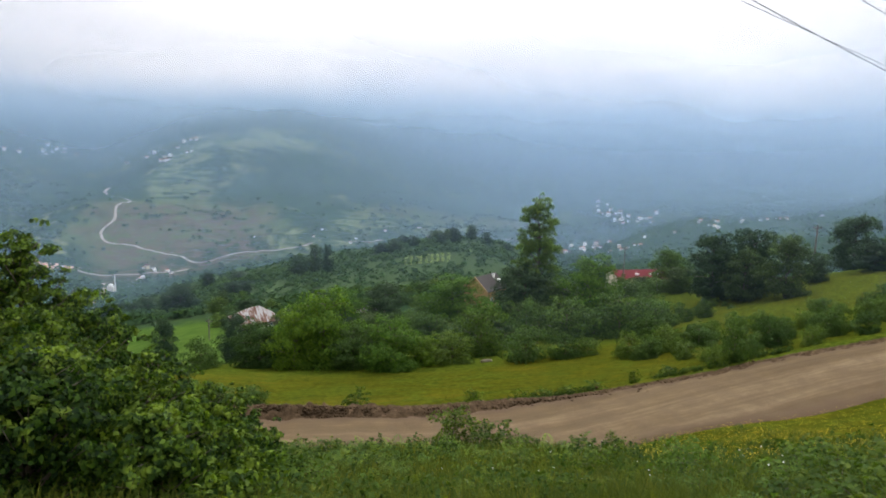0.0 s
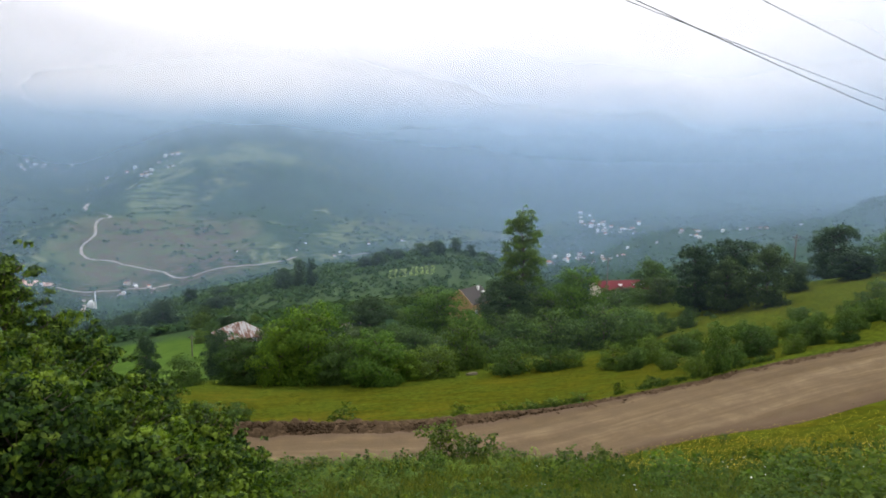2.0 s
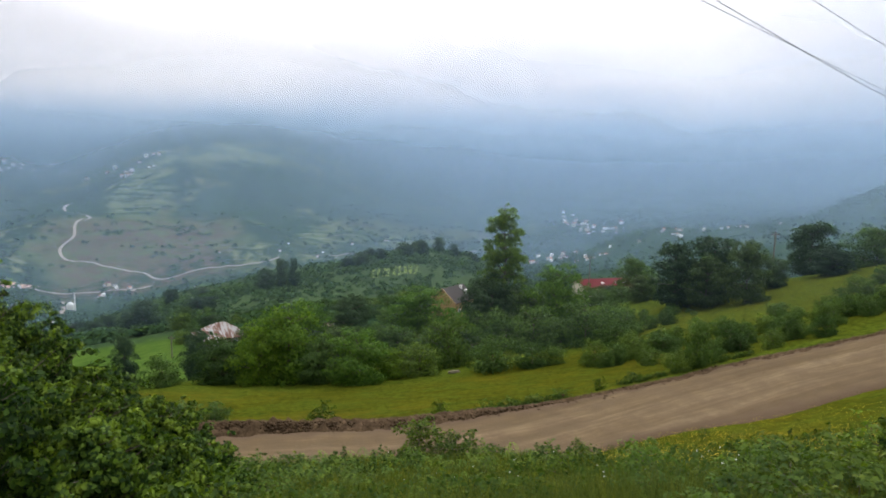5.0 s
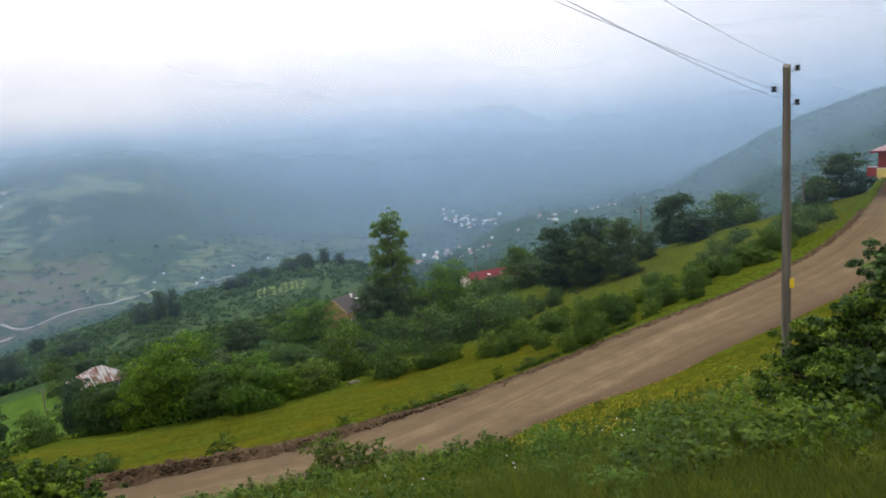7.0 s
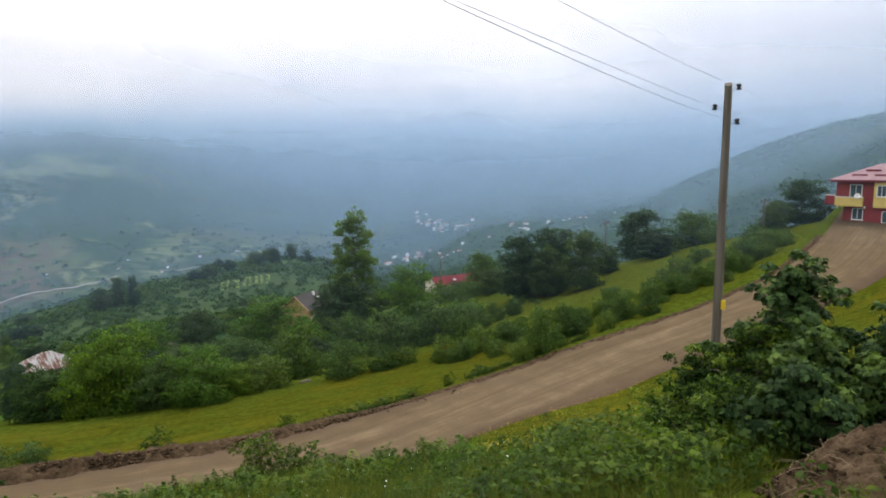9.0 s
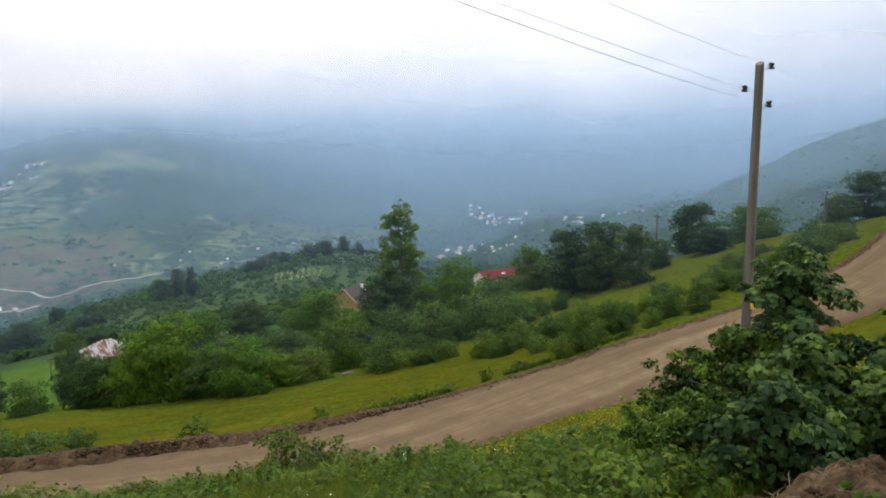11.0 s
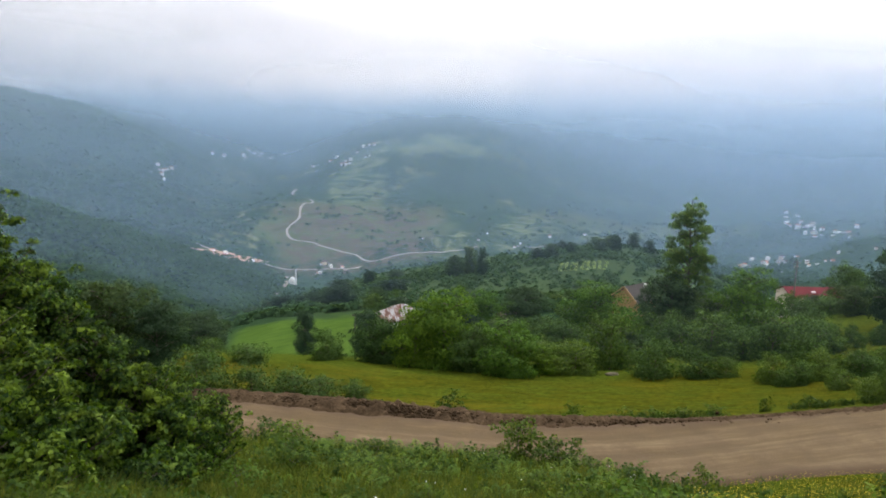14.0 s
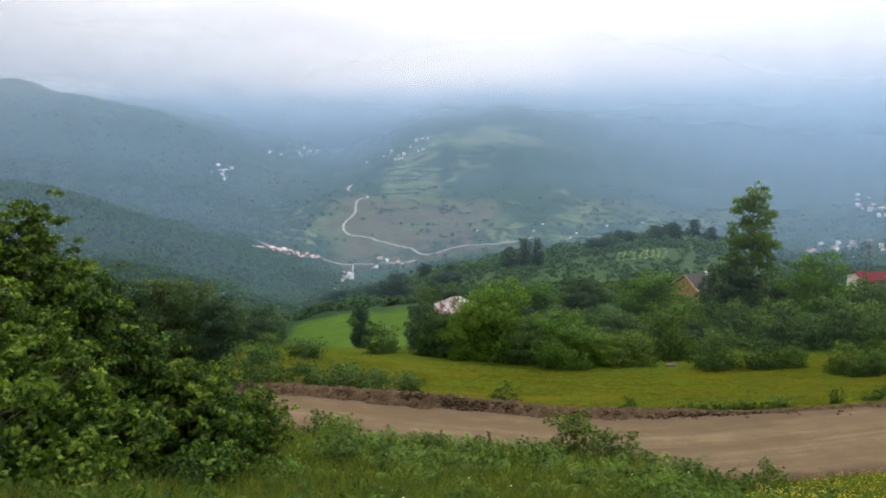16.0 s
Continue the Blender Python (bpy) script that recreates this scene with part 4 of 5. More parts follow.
thicket("spur_thicket", x[keep], y[keep], rng.uniform(0.7, 2.2, keep.sum()) * np.where(r[keep] > 300, 1.15, 0.9), 34, LEAF_WOOD, "dark green hazel bushes dotting the spur below", 82)

az, r = np.radians(rng.uniform(-29, 13, 7000)), np.sqrt(rng.uniform(200 ** 2, 420 ** 2, 7000))
x, y = r * np.sin(az), r * np.cos(az)
keep = ~((np.degrees(az) < -15) & (r < 228)) & ~((x > -20) & (x < 7) & (y > 280) & (y < 306)) & (grit(x, y, 30, 9, 2) + rng.uniform(-0.6, 0.6, len(x)) > 0.45)
thicket("spur_scrub", x[keep], y[keep], rng.uniform(0.35, 0.9, keep.sum()), 16, LEAF_WOOD, "low scrub and coarse grass on the spur", 87)

# hedgerows between the plots of the far hill
rng = np.random.default_rng(83)
hx_, hy_ = [], []
for x0, y0, x1, y1, n in [(-545, 1150, -440, 1185, 26), (-470, 1225, -350, 1200, 34), (-420, 1215, -345, 1245, 22), (-420, 1110, -370, 1120, 9), (-395, 1065, -350, 1080, 9), (-560, 1320, -440, 1360, 22),
                          (-600, 1390, -500, 1420, 18), (-520, 1470, -420, 1500, 20), (-480, 1560, -380, 1575, 18), (-600, 1500, -540, 1560, 14), (-360, 1000, -300, 1120, 14), (-300, 1240, -200, 1225, 16), (-180, 1150, -40, 1175, 22), (-120, 1290, 30, 1310, 22)]:
    u = rng.uniform(0, 1, n)
    hx_.append(x0 + (x1 - x0) * u + rng.normal(0, 3.5, n))
    hy_.append(y0 + (y1 - y0) * u + rng.normal(0, 4.5, n) + 7 * np.sin(u * 9))
hx_, hy_ = np.concatenate(hx_), np.concatenate(hy_)
thicket("hedgerows", hx_, hy_, rng.uniform(2.0, 4.6, len(hx_)), 15, LEAF_WOOD, "dark hedgerows between plots on the far hill", 84)

# young trees in rows on the spur
rng = np.random.default_rng(85)
ox, oy = np.meshgrid(np.arange(0, 20, 2.3), np.arange(0, 18, 4.0), indexing="ij")
ox, oy = (-16 + ox + rng.normal(0, 0.3, ox.shape)).ravel(), (286 + oy + rng.normal(0, 0.3, ox.shape)).ravel()
thicket("orchard_rows", ox, oy, rng.uniform(0.6, 0.85, len(ox)), 20, LEAF_ORCHARD, "pale young orchard trees planted in rows", 86)

# ---- building materials ----


def plain(name, col, rough=0.8, vary=0.25, scale=1.5, metal=0.0):
    m = Mat(name, rough=rough, metal=metal)
    n = m.noise(scale, detail=5.0)
    m.color(m.mix(n, tuple(v * (1 - vary) for v in col), tuple(min(1, v * (1 + vary)) for v in col)))
    m.bump(m.noise(scale * 8, detail=4.0), 0.2, 0.02)
    return m.m


RED_WALL = plain("red_plaster", (0.25, 0.04, 0.04), 0.85)
YELLOW_WALL = plain("yellow_plaster", (0.72, 0.55, 0.17), 0.85)
WHITE_WALL = plain("white_plaster", (0.78, 0.77, 0.74), 0.85, 0.08)
CREAM_WALL = plain("cream_plaster", (0.66, 0.58, 0.46), 0.85)
WHITE_FRAME = plain("white_frame", (0.8, 0.8, 0.78), 0.4, 0.05)
PINK_ROOF = plain("pink_metal_roof", (0.23, 0.13, 0.14), 0.6)
RED_ROOF = plain("red_metal_roof", (0.10, 0.011, 0.014), 0.95)
TILE_ROOF = plain("orange_tile_roof", (0.45, 0.17, 0.09), 0.8)
GREY_ROOF = plain("grey_roof", (0.20, 0.20, 0.20), 0.8)
DARK_ROOF = plain("dark_shingle_roof", (0.05, 0.045, 0.042), 0.95)
GUARD = plain("dark_red_metal", (0.16, 0.02, 0.03), 0.5)
BRICK = plain("ochre_brick", (0.36, 0.22, 0.11), 0.9, 0.4, 3.0)
CONCRETE = plain("pale_concrete", (0.5, 0.47, 0.43), 0.9)
STEEL = plain("dark_iron", (0.03, 0.03, 0.035), 0.5, 0.2, 8.0, 0.6)
CABLE = plain("cable_black", (0.03, 0.03, 0.03), 0.6)
YELLOW_TAG = plain("yellow_plate", (0.75, 0.52, 0.03), 0.5, 0.1)
ROCK = plain("pale_rock", (0.15, 0.13, 0.09), 0.9, 0.35, 3.0)
TIMBER = plain("new_timber", (0.42, 0.27, 0.15), 0.85)
STRAW = plain("dry_straw", (0.17, 0.125, 0.075), 0.9)
LANE = plain("pale_gravel", (0.24, 0.205, 0.16), 0.95)
QUARRY = plain("quarry_earth", (0.46, 0.30, 0.21), 0.95, 0.3, 0.08)
m = Mat("window_glass", rough=0.05, spec=0.9)
m.color((0.06, 0.09, 0.12))
GLASS = m.m
m = Mat("rusty_sheet", rough=0.75)
m.color(m.ramp(m.noise(0.9, m.co((1.6, 0.35, 0.35), True), 5.0, 0.7), (0.45, (0.27, 0.265, 0.265)), (0.50, (0.14, 0.075, 0.05)), (0.60, (0.075, 0.03, 0.02))))
m.bump(m.noise(3.0), 0.3, 0.03)
RUST = m.m
m = Mat("weathered_wood", rough=0.85)
m.color(m.ramp(m.noise(6, m.co((1, 1, 0.08)), 6.0), (0.3, (0.075, 0.064, 0.052)), (0.7, (0.185, 0.163, 0.138)))).bump(m.noise(20, m.co((1, 1, 0.06))), 0.5, 0.01)
WOOD = m.m


def boxes(name, material, parent, *dims, bevel=0.0, label=""):
    bm = bmesh.new()
    for d in dims:
        box(bm, *d, bevel=bevel)
    return part(name, bm, material, parent, label)


def poly(name, material, parent, verts, faces, label=""):
    ob = mesh_poly(name, verts, faces, material)
    ob.parent = parent
    if label:
        ob["label"] = label
    return ob


def mesh_poly(name, verts, faces, material):
    me = bpy.data.meshes.new(name)
    me.from_pydata([tuple(v) for v in verts], [], faces)
    me.materials.append(material)
    return new(name, me)


def slab_roof(name, material, parent, x0, x1, y0, y1, z, rise, over, hip, thick=0.18, label=""):
    """A hipped or gabled roof as a thick shell: ridge along x."""
    a = [(x0 - over, y0 - over, z), (x1 + over, y0 - over, z), (x1 + over, y1 + over, z), (x0 - over, y1 + over, z)]
    ym, half = (y0 + y1) / 2, (y1 - y0) / 2 + over
    h = min(half, (x1 - x0) / 2 + over - 0.05) if hip else 0.0
    b = [(x0 - over + h, ym, z + rise), (x1 + over - h, ym, z + rise)]
    top = a + b
    low = [(x, y, zz - thick) for x, y, zz in top]
    f = [(0, 1, 5, 4), (2, 3, 4, 5), (1, 2, 5), (3, 0, 4)] if hip else [(0, 1, 5, 4), (2, 3, 4, 5)]
    n = len(top)
    g = [tuple(reversed([i + n for i in q])) for q in f]
    rim = [(0, 1), (1, 2), (2, 3), (3, 0)] if hip else [(0, 1), (1, 5), (5, 2), (2, 3), (3, 4), (4, 0)]
    r = [(i, i + n, j + n, j) for i, j in rim]
    return poly(name, material, parent, top + low, f + g + r, label)


def window(parent, x, y, z, w, h, frame=None):
    """A window on a wall that faces -y: a frame proud of the wall with panes set back in it."""
    f = 0.09
    fr = boxes("window", frame or WHITE_FRAME, parent, (x, x + w, y - 0.06, y + 0.02, z, z + f), (x, x + w, y - 0.06, y + 0.02, z + h - f, z + h), (x, x + f, y - 0.06, y + 0.02, z, z + h),
               (x + w - f, x + w, y - 0.06, y + 0.02, z, z + h), (x + w / 2 - f / 3, x + w / 2 + f / 3, y - 0.05, y + 0.02, z, z + h), label="white-framed window")
    boxes("pane", GLASS, fr, (x + f, x + w / 2 - f / 3, y - 0.025, y + 0.01, z + f, z + h - f))
    boxes("pane", GLASS, fr, (x + w / 2 + f / 3, x + w - f, y - 0.025, y + 0.01, z + f, z + h - f))
    boxes("sill", frame or WHITE_FRAME, fr, (x - 0.08, x + w + 0.08, y - 0.14, y + 0.02, z - 0.07, z))


def gable_house(name, place, turn, w, d, h, rise, wall, roof, label, category="house", hip=False, rows=1, group="", wins=2, over=0.5):
    root = empty(name, place, turn)
    boxes("wall", wall, root, (-w / 2, w / 2, -d / 2, d / 2, -1.5, h))
    slab_roof("roof", roof, root, -w / 2, w / 2, -d / 2, d / 2, h + 0.02, rise, over, hip)
    if not hip:
        for s in (-1, 1):
            poly("gable", wall, root, [(s * w / 2, -d / 2, h), (s * w / 2, d / 2, h), (s * w / 2, 0, h + rise * 0.92), (s * (w / 2 - 0.2), -d / 2, h), (s * (w / 2 - 0.2), d / 2, h), (s * (w / 2 - 0.2), 0, h + rise * 0.92)],
                 [(0, 1, 2), (3, 5, 4), (0, 3, 4, 1), (1, 4, 5, 2), (2, 5, 3, 0)])
    for k in range(rows):
        for q in range(wins):
            window(root, -w / 2 + w * (q + 0.5) / wins - 0.5, -d / 2, 0.9 + k * 2.8, 1.0, 1.2)
    return tagged(root, label, category, group)


# the red house at the top of the road
hx, hy, hz = 74.6, 74.6, float(land(74.6, 74.6)) - 0.1
house = empty("house", (hx, hy, hz), -50)
boxes("lower_wall", RED_WALL, house, (0.9, 13.5, 0, 9, -2.5, 2.35), label="dark red plastered lower storey")
boxes("upper_wall", RED_WALL, house, (0, 13.5, -0.02, 9, 2.35, 5.5), label="dark red plastered upper storey")
roof = slab_roof("roof", PINK_ROOF, house, 0, 13.5, 0, 9, 5.6, 2.0, 0.9, True, label="faded pink sheet-metal hipped roof")
for gx0, gy0, up in [(1.6, 0.5, 0.5), (4.1, 0.5, 0.5), (6.6, 0.5, 0.5), (9.1, 0.5, 0.5), (3.0, 1.9, 1.08), (5.4, 1.9, 1.08), (7.8, 1.9, 1.08)]:
    boxes("snow_guard", GUARD, roof, (gx0, gx0 + 1.7, gy0, gy0 + 0.12, 5.6 + up - 0.05, 5.6 + up + 0.2))
boxes("fascia", GUARD, roof, (-0.9, 14.4, -0.98, -0.88, 5.36, 5.62))
balcony = boxes("balcony", YELLOW_WALL, house, (0, 3.1, -1.4, -1.27, 2.3, 3.4), (0, 3.1, -1.4, 0, 2.25, 2.4), (3.0, 3.1, -1.4, 0, 2.4, 3.4), label="yellow plastered balcony parapet")
boxes("parapet", RED_WALL, balcony, (-1.1, 0.0, -1.36, -1.25, 2.55, 3.6), (-1.1, -1.0, -1.36, 2, 2.55, 3.6), (-1.1, 0, -1.36, 2, 2.43, 2.55))
boxes("coping", WHITE_FRAME, balcony, (-1.14, 0.02, -1.4, -1.21, 3.6, 3.67), (-0.04, 3.14, -1.44, -1.23, 3.4, 3.46))
boxes("bay", YELLOW_WALL, house, (4.2, 5.9, -0.5, 0, 2.1, 5.45), label="yellow plastered bay with a window")
window(house, 4.5, -0.5, 3.5, 1.1, 1.45)
window(house, 1.5, -0.02, 3.3, 1.4, 1.7)
window(house, 1.9, 0.0, 0.45, 1.25, 1.5)
window(house, 5.2, 0.0, 0.15, 1.6, 1.5)
window(house, 8.6, -0.02, 3.3, 1.4, 1.5)
bm = bmesh.new()
bmesh.ops.create_circle(bm, cap_ends=True, segments=20, radius=0.36)
bmesh.ops.poke(bm, faces=bm.faces[:], offset=-0.1)
bmesh.ops.transform(bm, matrix=Matrix.Translation((2.5, -1.65, 3.62)) @ Matrix.Rotation(radians(75), 4, "X"), verts=bm.verts)
bmesh.ops.solidify(bm, geom=bm.faces[:], thickness=0.02)
dish = part("satellite_dish", bm, WHITE_FRAME, house, "round white satellite dish")
boxes("dish_arm", STEEL, dish, (2.48, 2.52, -1.62, -1.4, 3.2, 3.6), (2.48, 2.52, -2.0, -1.6, 3.42, 3.46))
for ex, ez in [(0.1, 2.2), (3.15, 2.2)]:
    boxes("wall_lamp", WHITE_FRAME, house, (ex, ex + 0.22, -0.25, 0.0, ez - 0.3, ez), bevel=0.03)
tagged(house, "two-storey dark red house with yellow balcony beside the road", "house")
wall = empty("retaining_wall", (hx + 5.2, hy - 7.8, hz - 0.2), -50)
boxes("wall", CONCRETE, wall, (0, 7, -0.15, 0.15, -2.0, 0.55), bevel=0.03)
boxes("coping", CONCRETE, wall, (-0.05, 7.05, -0.22, 0.22, 0.55, 0.65), bevel=0.02)
tagged(wall, "low pale concrete wall before the red house", "wall")

# houses among the trees below
z = float(land(-44.4, 159.5))
rusty = gable_house("farmhouse", (-44.4, 159.5, z), 34, 9.4, 7.4, -45.1 - z, 2.9, WOOD, RUST, "old farmhouse with a rusty grey sheet-metal roof", hip=True, over=0.7)
z = float(land(-17.2, 149))
gable_house("shed", (-17.0, 149.5, z), 60, 4.5, 3.6, -40.6 - z, 1.6, CREAM_WALL, RUST, "small shed with a rusty brown roof", "shed", wins=1)
z = float(land(11, 171))
brickhouse = gable_house("house", (11.0, 171, z - 0.8), 52, 8, 7, -37.6 - z, 3.2, BRICK, DARK_ROOF, "unfinished ochre brick house with a dark roof", rows=2, over=0.6)
boxes("chimney", WHITE_WALL, brickhouse, (2.0, 2.45, -1.15, -0.7, -37 - z, -34.5 - z), (1.92, 2.53, -1.23, -0.62, -34.5 - z, -34.35 - z), label="white plastered chimney")
boxes("dormer", WHITE_FRAME, brickhouse, (2.4, 3.6, -2.6, -1.6, -37.4 - z, -35.6 - z), label="white dormer side")
for sgn in (-1, 1):
    e, q = -37.6 - z, [(-4.75, sgn * 4.15), (-4.6, sgn * 4.15), (-4.6, 0.0), (-4.75, 0.0)]
    lift = [e - 0.28, e - 0.28, e + 3.0, e + 3.0]
    poly("verge_board", TIMBER, brickhouse, [(x, y, h) for (x, y), h in zip(q, lift)] + [(x, y, h + 0.34) for (x, y), h in zip(q, lift)],
         [(0, 1, 2, 3), (4, 7, 6, 5), (0, 4, 5, 1), (1, 5, 6, 2), (2, 6, 7, 3), (3, 7, 4, 0)], "pale new timber verge board")
for q in range(5):
    boxes("rafter_end", TIMBER, brickhouse, (-3.6 + q * 1.7, -3.45 + q * 1.7, -4.2, -3.5, -37.95 - z, -37.75 - z))
z = float(land(53, 182))
barn = gable_house("barn", (53, 184, z), 14, 14, 8, -36.9 - z, 1.7, CREAM_WALL, RED_ROOF, "long low building with a red metal roof", "barn", wins=4)
for gx0 in (-1.5, 2.6, 5.0):
    boxes("skylight", WHITE_FRAME, barn, (gx0, gx0 + 0.8, -2.6, -1.8, -36.9 - z + 0.75, -36.9 - z + 1.05))

# ---- villages across the valley ----


def village_house(seed):
    rng = random.Random(seed)
    w, d, h = rng.uniform(8, 12), rng.uniform(7, 9), rng.choice((3.2, 5.8, 6.2, 8.4))
    wall = (WHITE_WALL, WHITE_WALL, CREAM_WALL, WHITE_WALL)[seed % 4]
    roof = (TILE_ROOF, RED_ROOF, GREY_ROOF, TILE_ROOF, WHITE_WALL)[seed % 5]
    return gable_house("village_house", (0, 0, -400), 0, w, d, h, 2.0, wall, roof, "far village house with pale walls and a pitched roof", "house", seed % 2 == 0, 1 if h < 4 else 2, "village houses", 3)


VILLAGE = [village_house(k) for k in range(10)]
placed = set()


def settle(x, y, k, turn, s=1.0):
    ob = VILLAGE[k % 10]
    m = pose(x, y, on_land(x, y, 0.3), 0, 0, turn) @ Matrix.Diagonal((s, s, s, 1))
    if ob in placed:
        copy_thing_at(ob, m)
    else:
        placed.add(ob)
        ob.matrix_world = m


vr = random.Random(4)
k = 0
# line of the village from end to end: x, y, x, y, number of houses, how far they stray, size
for x0, y0, x1, y1, n, stray, s in [(345, 1590, 352, 1440, 7, 14, 1.1), (322, 1330, 372, 1235, 17, 16, 1.0), (320, 1275, 335, 1262, 4, 8, 1.0),
                                    (176, 960, 222, 915, 18, 13, 0.75), (166, 660, 190, 640, 10, 9, 0.4), (224, 655, 300, 650, 12, 12, 0.45), (300, 660, 345, 640, 5, 10, 0.45),
                                    (-620, 1715, -640, 1690, 4, 12, 1.1), (-600, 1590, -650, 1575, 7, 9, 1.1), (-790, 1870, -830, 1850, 3, 10, 1.2),
                                    (-1120, 2140, -1150, 1960, 12, 28, 1.3), (-1330, 2180, -1350, 2160, 4, 25, 1.3), (-1200, 1895, -1215, 1890, 3, 15, 1.3),
                                    (-915, 1270, -885, 1200, 9, 12, 1.0), (-420, 945, -370, 945, 8, 9, 0.8), (-560, 872, -505, 895, 9, 9, 0.8), (-425, 905, -398, 905, 3, 6, 0.7),
                                    (-260, 1050, 60, 1120, 11, 40, 0.5), (-150, 1200, 20, 1250, 6, 40, 0.55)]:
    for q in range(n):
        u = (q + vr.uniform(0.1, 0.9)) / n
        settle(x0 + (x1 - x0) * u + vr.gauss(0, stray), y0 + (y1 - y0) * u + vr.gauss(0, stray), k, vr.uniform(-50, 50), s * vr.uniform(0.52, 0.78))
        k += 1

# the mosque on the valley floor
mz = float(land(-398, 812))
mosque = empty("mosque", (-402, 812, mz + 3), 10)
mosque.scale = (0.6, 0.6, 0.6)
boxes("hall", WHITE_WALL, mosque, (-6, 6, -6, 6, -6, 6.5))
bm = bmesh.new()
bmesh.ops.create_uvsphere(bm, u_segments=20, v_segments=10, radius=5.2)
bmesh.ops.delete(bm, geom=[v for v in bm.verts if v.co.z < -0.1], context="VERTS")
bmesh.ops.translate(bm, vec=(0, 0, 6.5), verts=bm.verts)
part("dome", bm, WHITE_FRAME, mosque, "pale grey dome")
bm = bmesh.new()
for r0, r1, z0, z1 in [(1.7, 1.6, -6, 8), (1.3, 1.15, 8, 19), (2.0, 2.0, 19, 20.2), (1.0, 0.95, 20.2, 25), (1.2, 0.02, 25, 31)]:
    bmesh.ops.create_cone(bm, cap_ends=True, segments=12, radius1=r0, radius2=r1, depth=z1 - z0, matrix=Matrix.Translation((8.5, 0, (z0 + z1) / 2)))
part("minaret", bm, WHITE_WALL, mosque, "slender white minaret")
tagged(mosque, "small white mosque with one minaret on the valley floor", "mosque")


def ribbon(name, pts, width, mat, label, lift):
    """A lane laid over the land through a few bends."""
    p = np.array(pts, float)
    s = np.concatenate([[0], np.cumsum(np.hypot(*np.diff(p, axis=0).T))])
    u = np.arange(0, s[-1], 6.0)
    x, y = easy(u, s, p[:, 0]), easy(u, s, p[:, 1])
    tx, ty = np.gradient(x), np.gradient(y)
    ln = np.hypot(tx, ty) + 1e-9
    rows = []
    for k in (-1, -0.35, 0.35, 1):
        xx, yy = x - ty / ln * width * k / 2, y + tx / ln * width * k / 2
        rows.append(np.stack([xx, yy, np.maximum(land(xx, yy), land(x, y)) + lift - 0.4 * (abs(k) == 1)], -1))
    v = np.stack(rows, 1).reshape(-1, 3)
    return tagged(mesh_ob(name, v, sheet(len(u), 4), mat), label, "road", kind="structure")


ribbon("road_hill", [(-760, 1560), (-692, 1399), (-636, 1295), (-582, 1264), (-562, 1166), (-548, 1131), (-547, 1086), (-529, 1052), (-464, 1020), (-408, 1007), (-355, 977), (-300, 985), (-250, 1010), (-200, 1040)], 4.6, LANE, "pale gravel road winding up the far hill", 1.2)
ribbon("road_valley", [(-600, 880), (-560, 884), (-511, 889), (-461, 905), (-400, 925), (-355, 960)], 5, LANE, "pale gravel road along the valley floor", 1.2)
ribbon("lane", [(-285, 545), (-320, 610), (-367, 707), (-405, 800), (-440, 870)], 5, LANE, "pale gravel lane climbing from the valley", 1.0)
ribbon("road_terrace", [(-150, 1075), (-60, 1105), (60, 1130), (140, 1120)], 3.5, LANE, "pale gravel road crossing the far slope", 1.0)

# worked earth at the quarry
rng = np.random.default_rng(5)
qu, qv = np.meshgrid(np.linspace(-1, 1, 40), np.linspace(-1, 1, 24), indexing="ij")
qx, qy = -535 + qu * 42 + qv * 8, 880 + qv * 22 + qu * 12
edge = np.maximum(np.abs(qu), np.abs(qv))
qz = land(qx, qy) + 1.0 + np.abs(waves(qx, qy, 22, 4, 3)) * 3.5 * (1 - edge) - 3.0 * step(0.85, 1.0, edge)
quarry = mesh_ob("quarry", np.stack([qx, qy, qz], -1).reshape(-1, 3), sheet(40, 24), QUARRY, True)
tagged(quarry, "bare orange-brown worked earth on the valley floor", "quarry", kind="structure")

# ---- the power line ----
px_, py_ = 15.6, 19.0
pb = float(land(px_, py_)) - 0.4
pole = empty("utility_pole", (px_, py_, pb))
hgt = 1.62 - pb
bm = bmesh.new()
rings = []
for q in range(8):
    zz = hgt * q / 7
    rad = 0.15 - 0.04 * q / 7
    rings.append([bm.verts.new((math.cos(a) * rad * (1.0 + 0.04 * math.sin(q * 2.3 + a)), math.sin(a) * rad * 1.05, zz - (0.06 * math.cos(a + 2.4) + 0.02 if q == 7 else 0))) for a in [j * math.pi / 6 for j in range(12)]])
for a, b in zip(rings, rings[1:]):
    for j in range(12):
        bm.faces.new((a[j], a[(j + 1) % 12], b[(j + 1) % 12], b[j]))
bm.faces.new(rings[-1])
part("post", bm, WOOD, pole, "weathered grey wooden post")
boxes("warning_plate", YELLOW_TAG, pole, (0.0, 0.15, -0.18, -0.15, hgt - 6.98, hgt - 6.68), bevel=0.005, label="small yellow warning plate")
side = Vector((0.78, -0.62, 0))
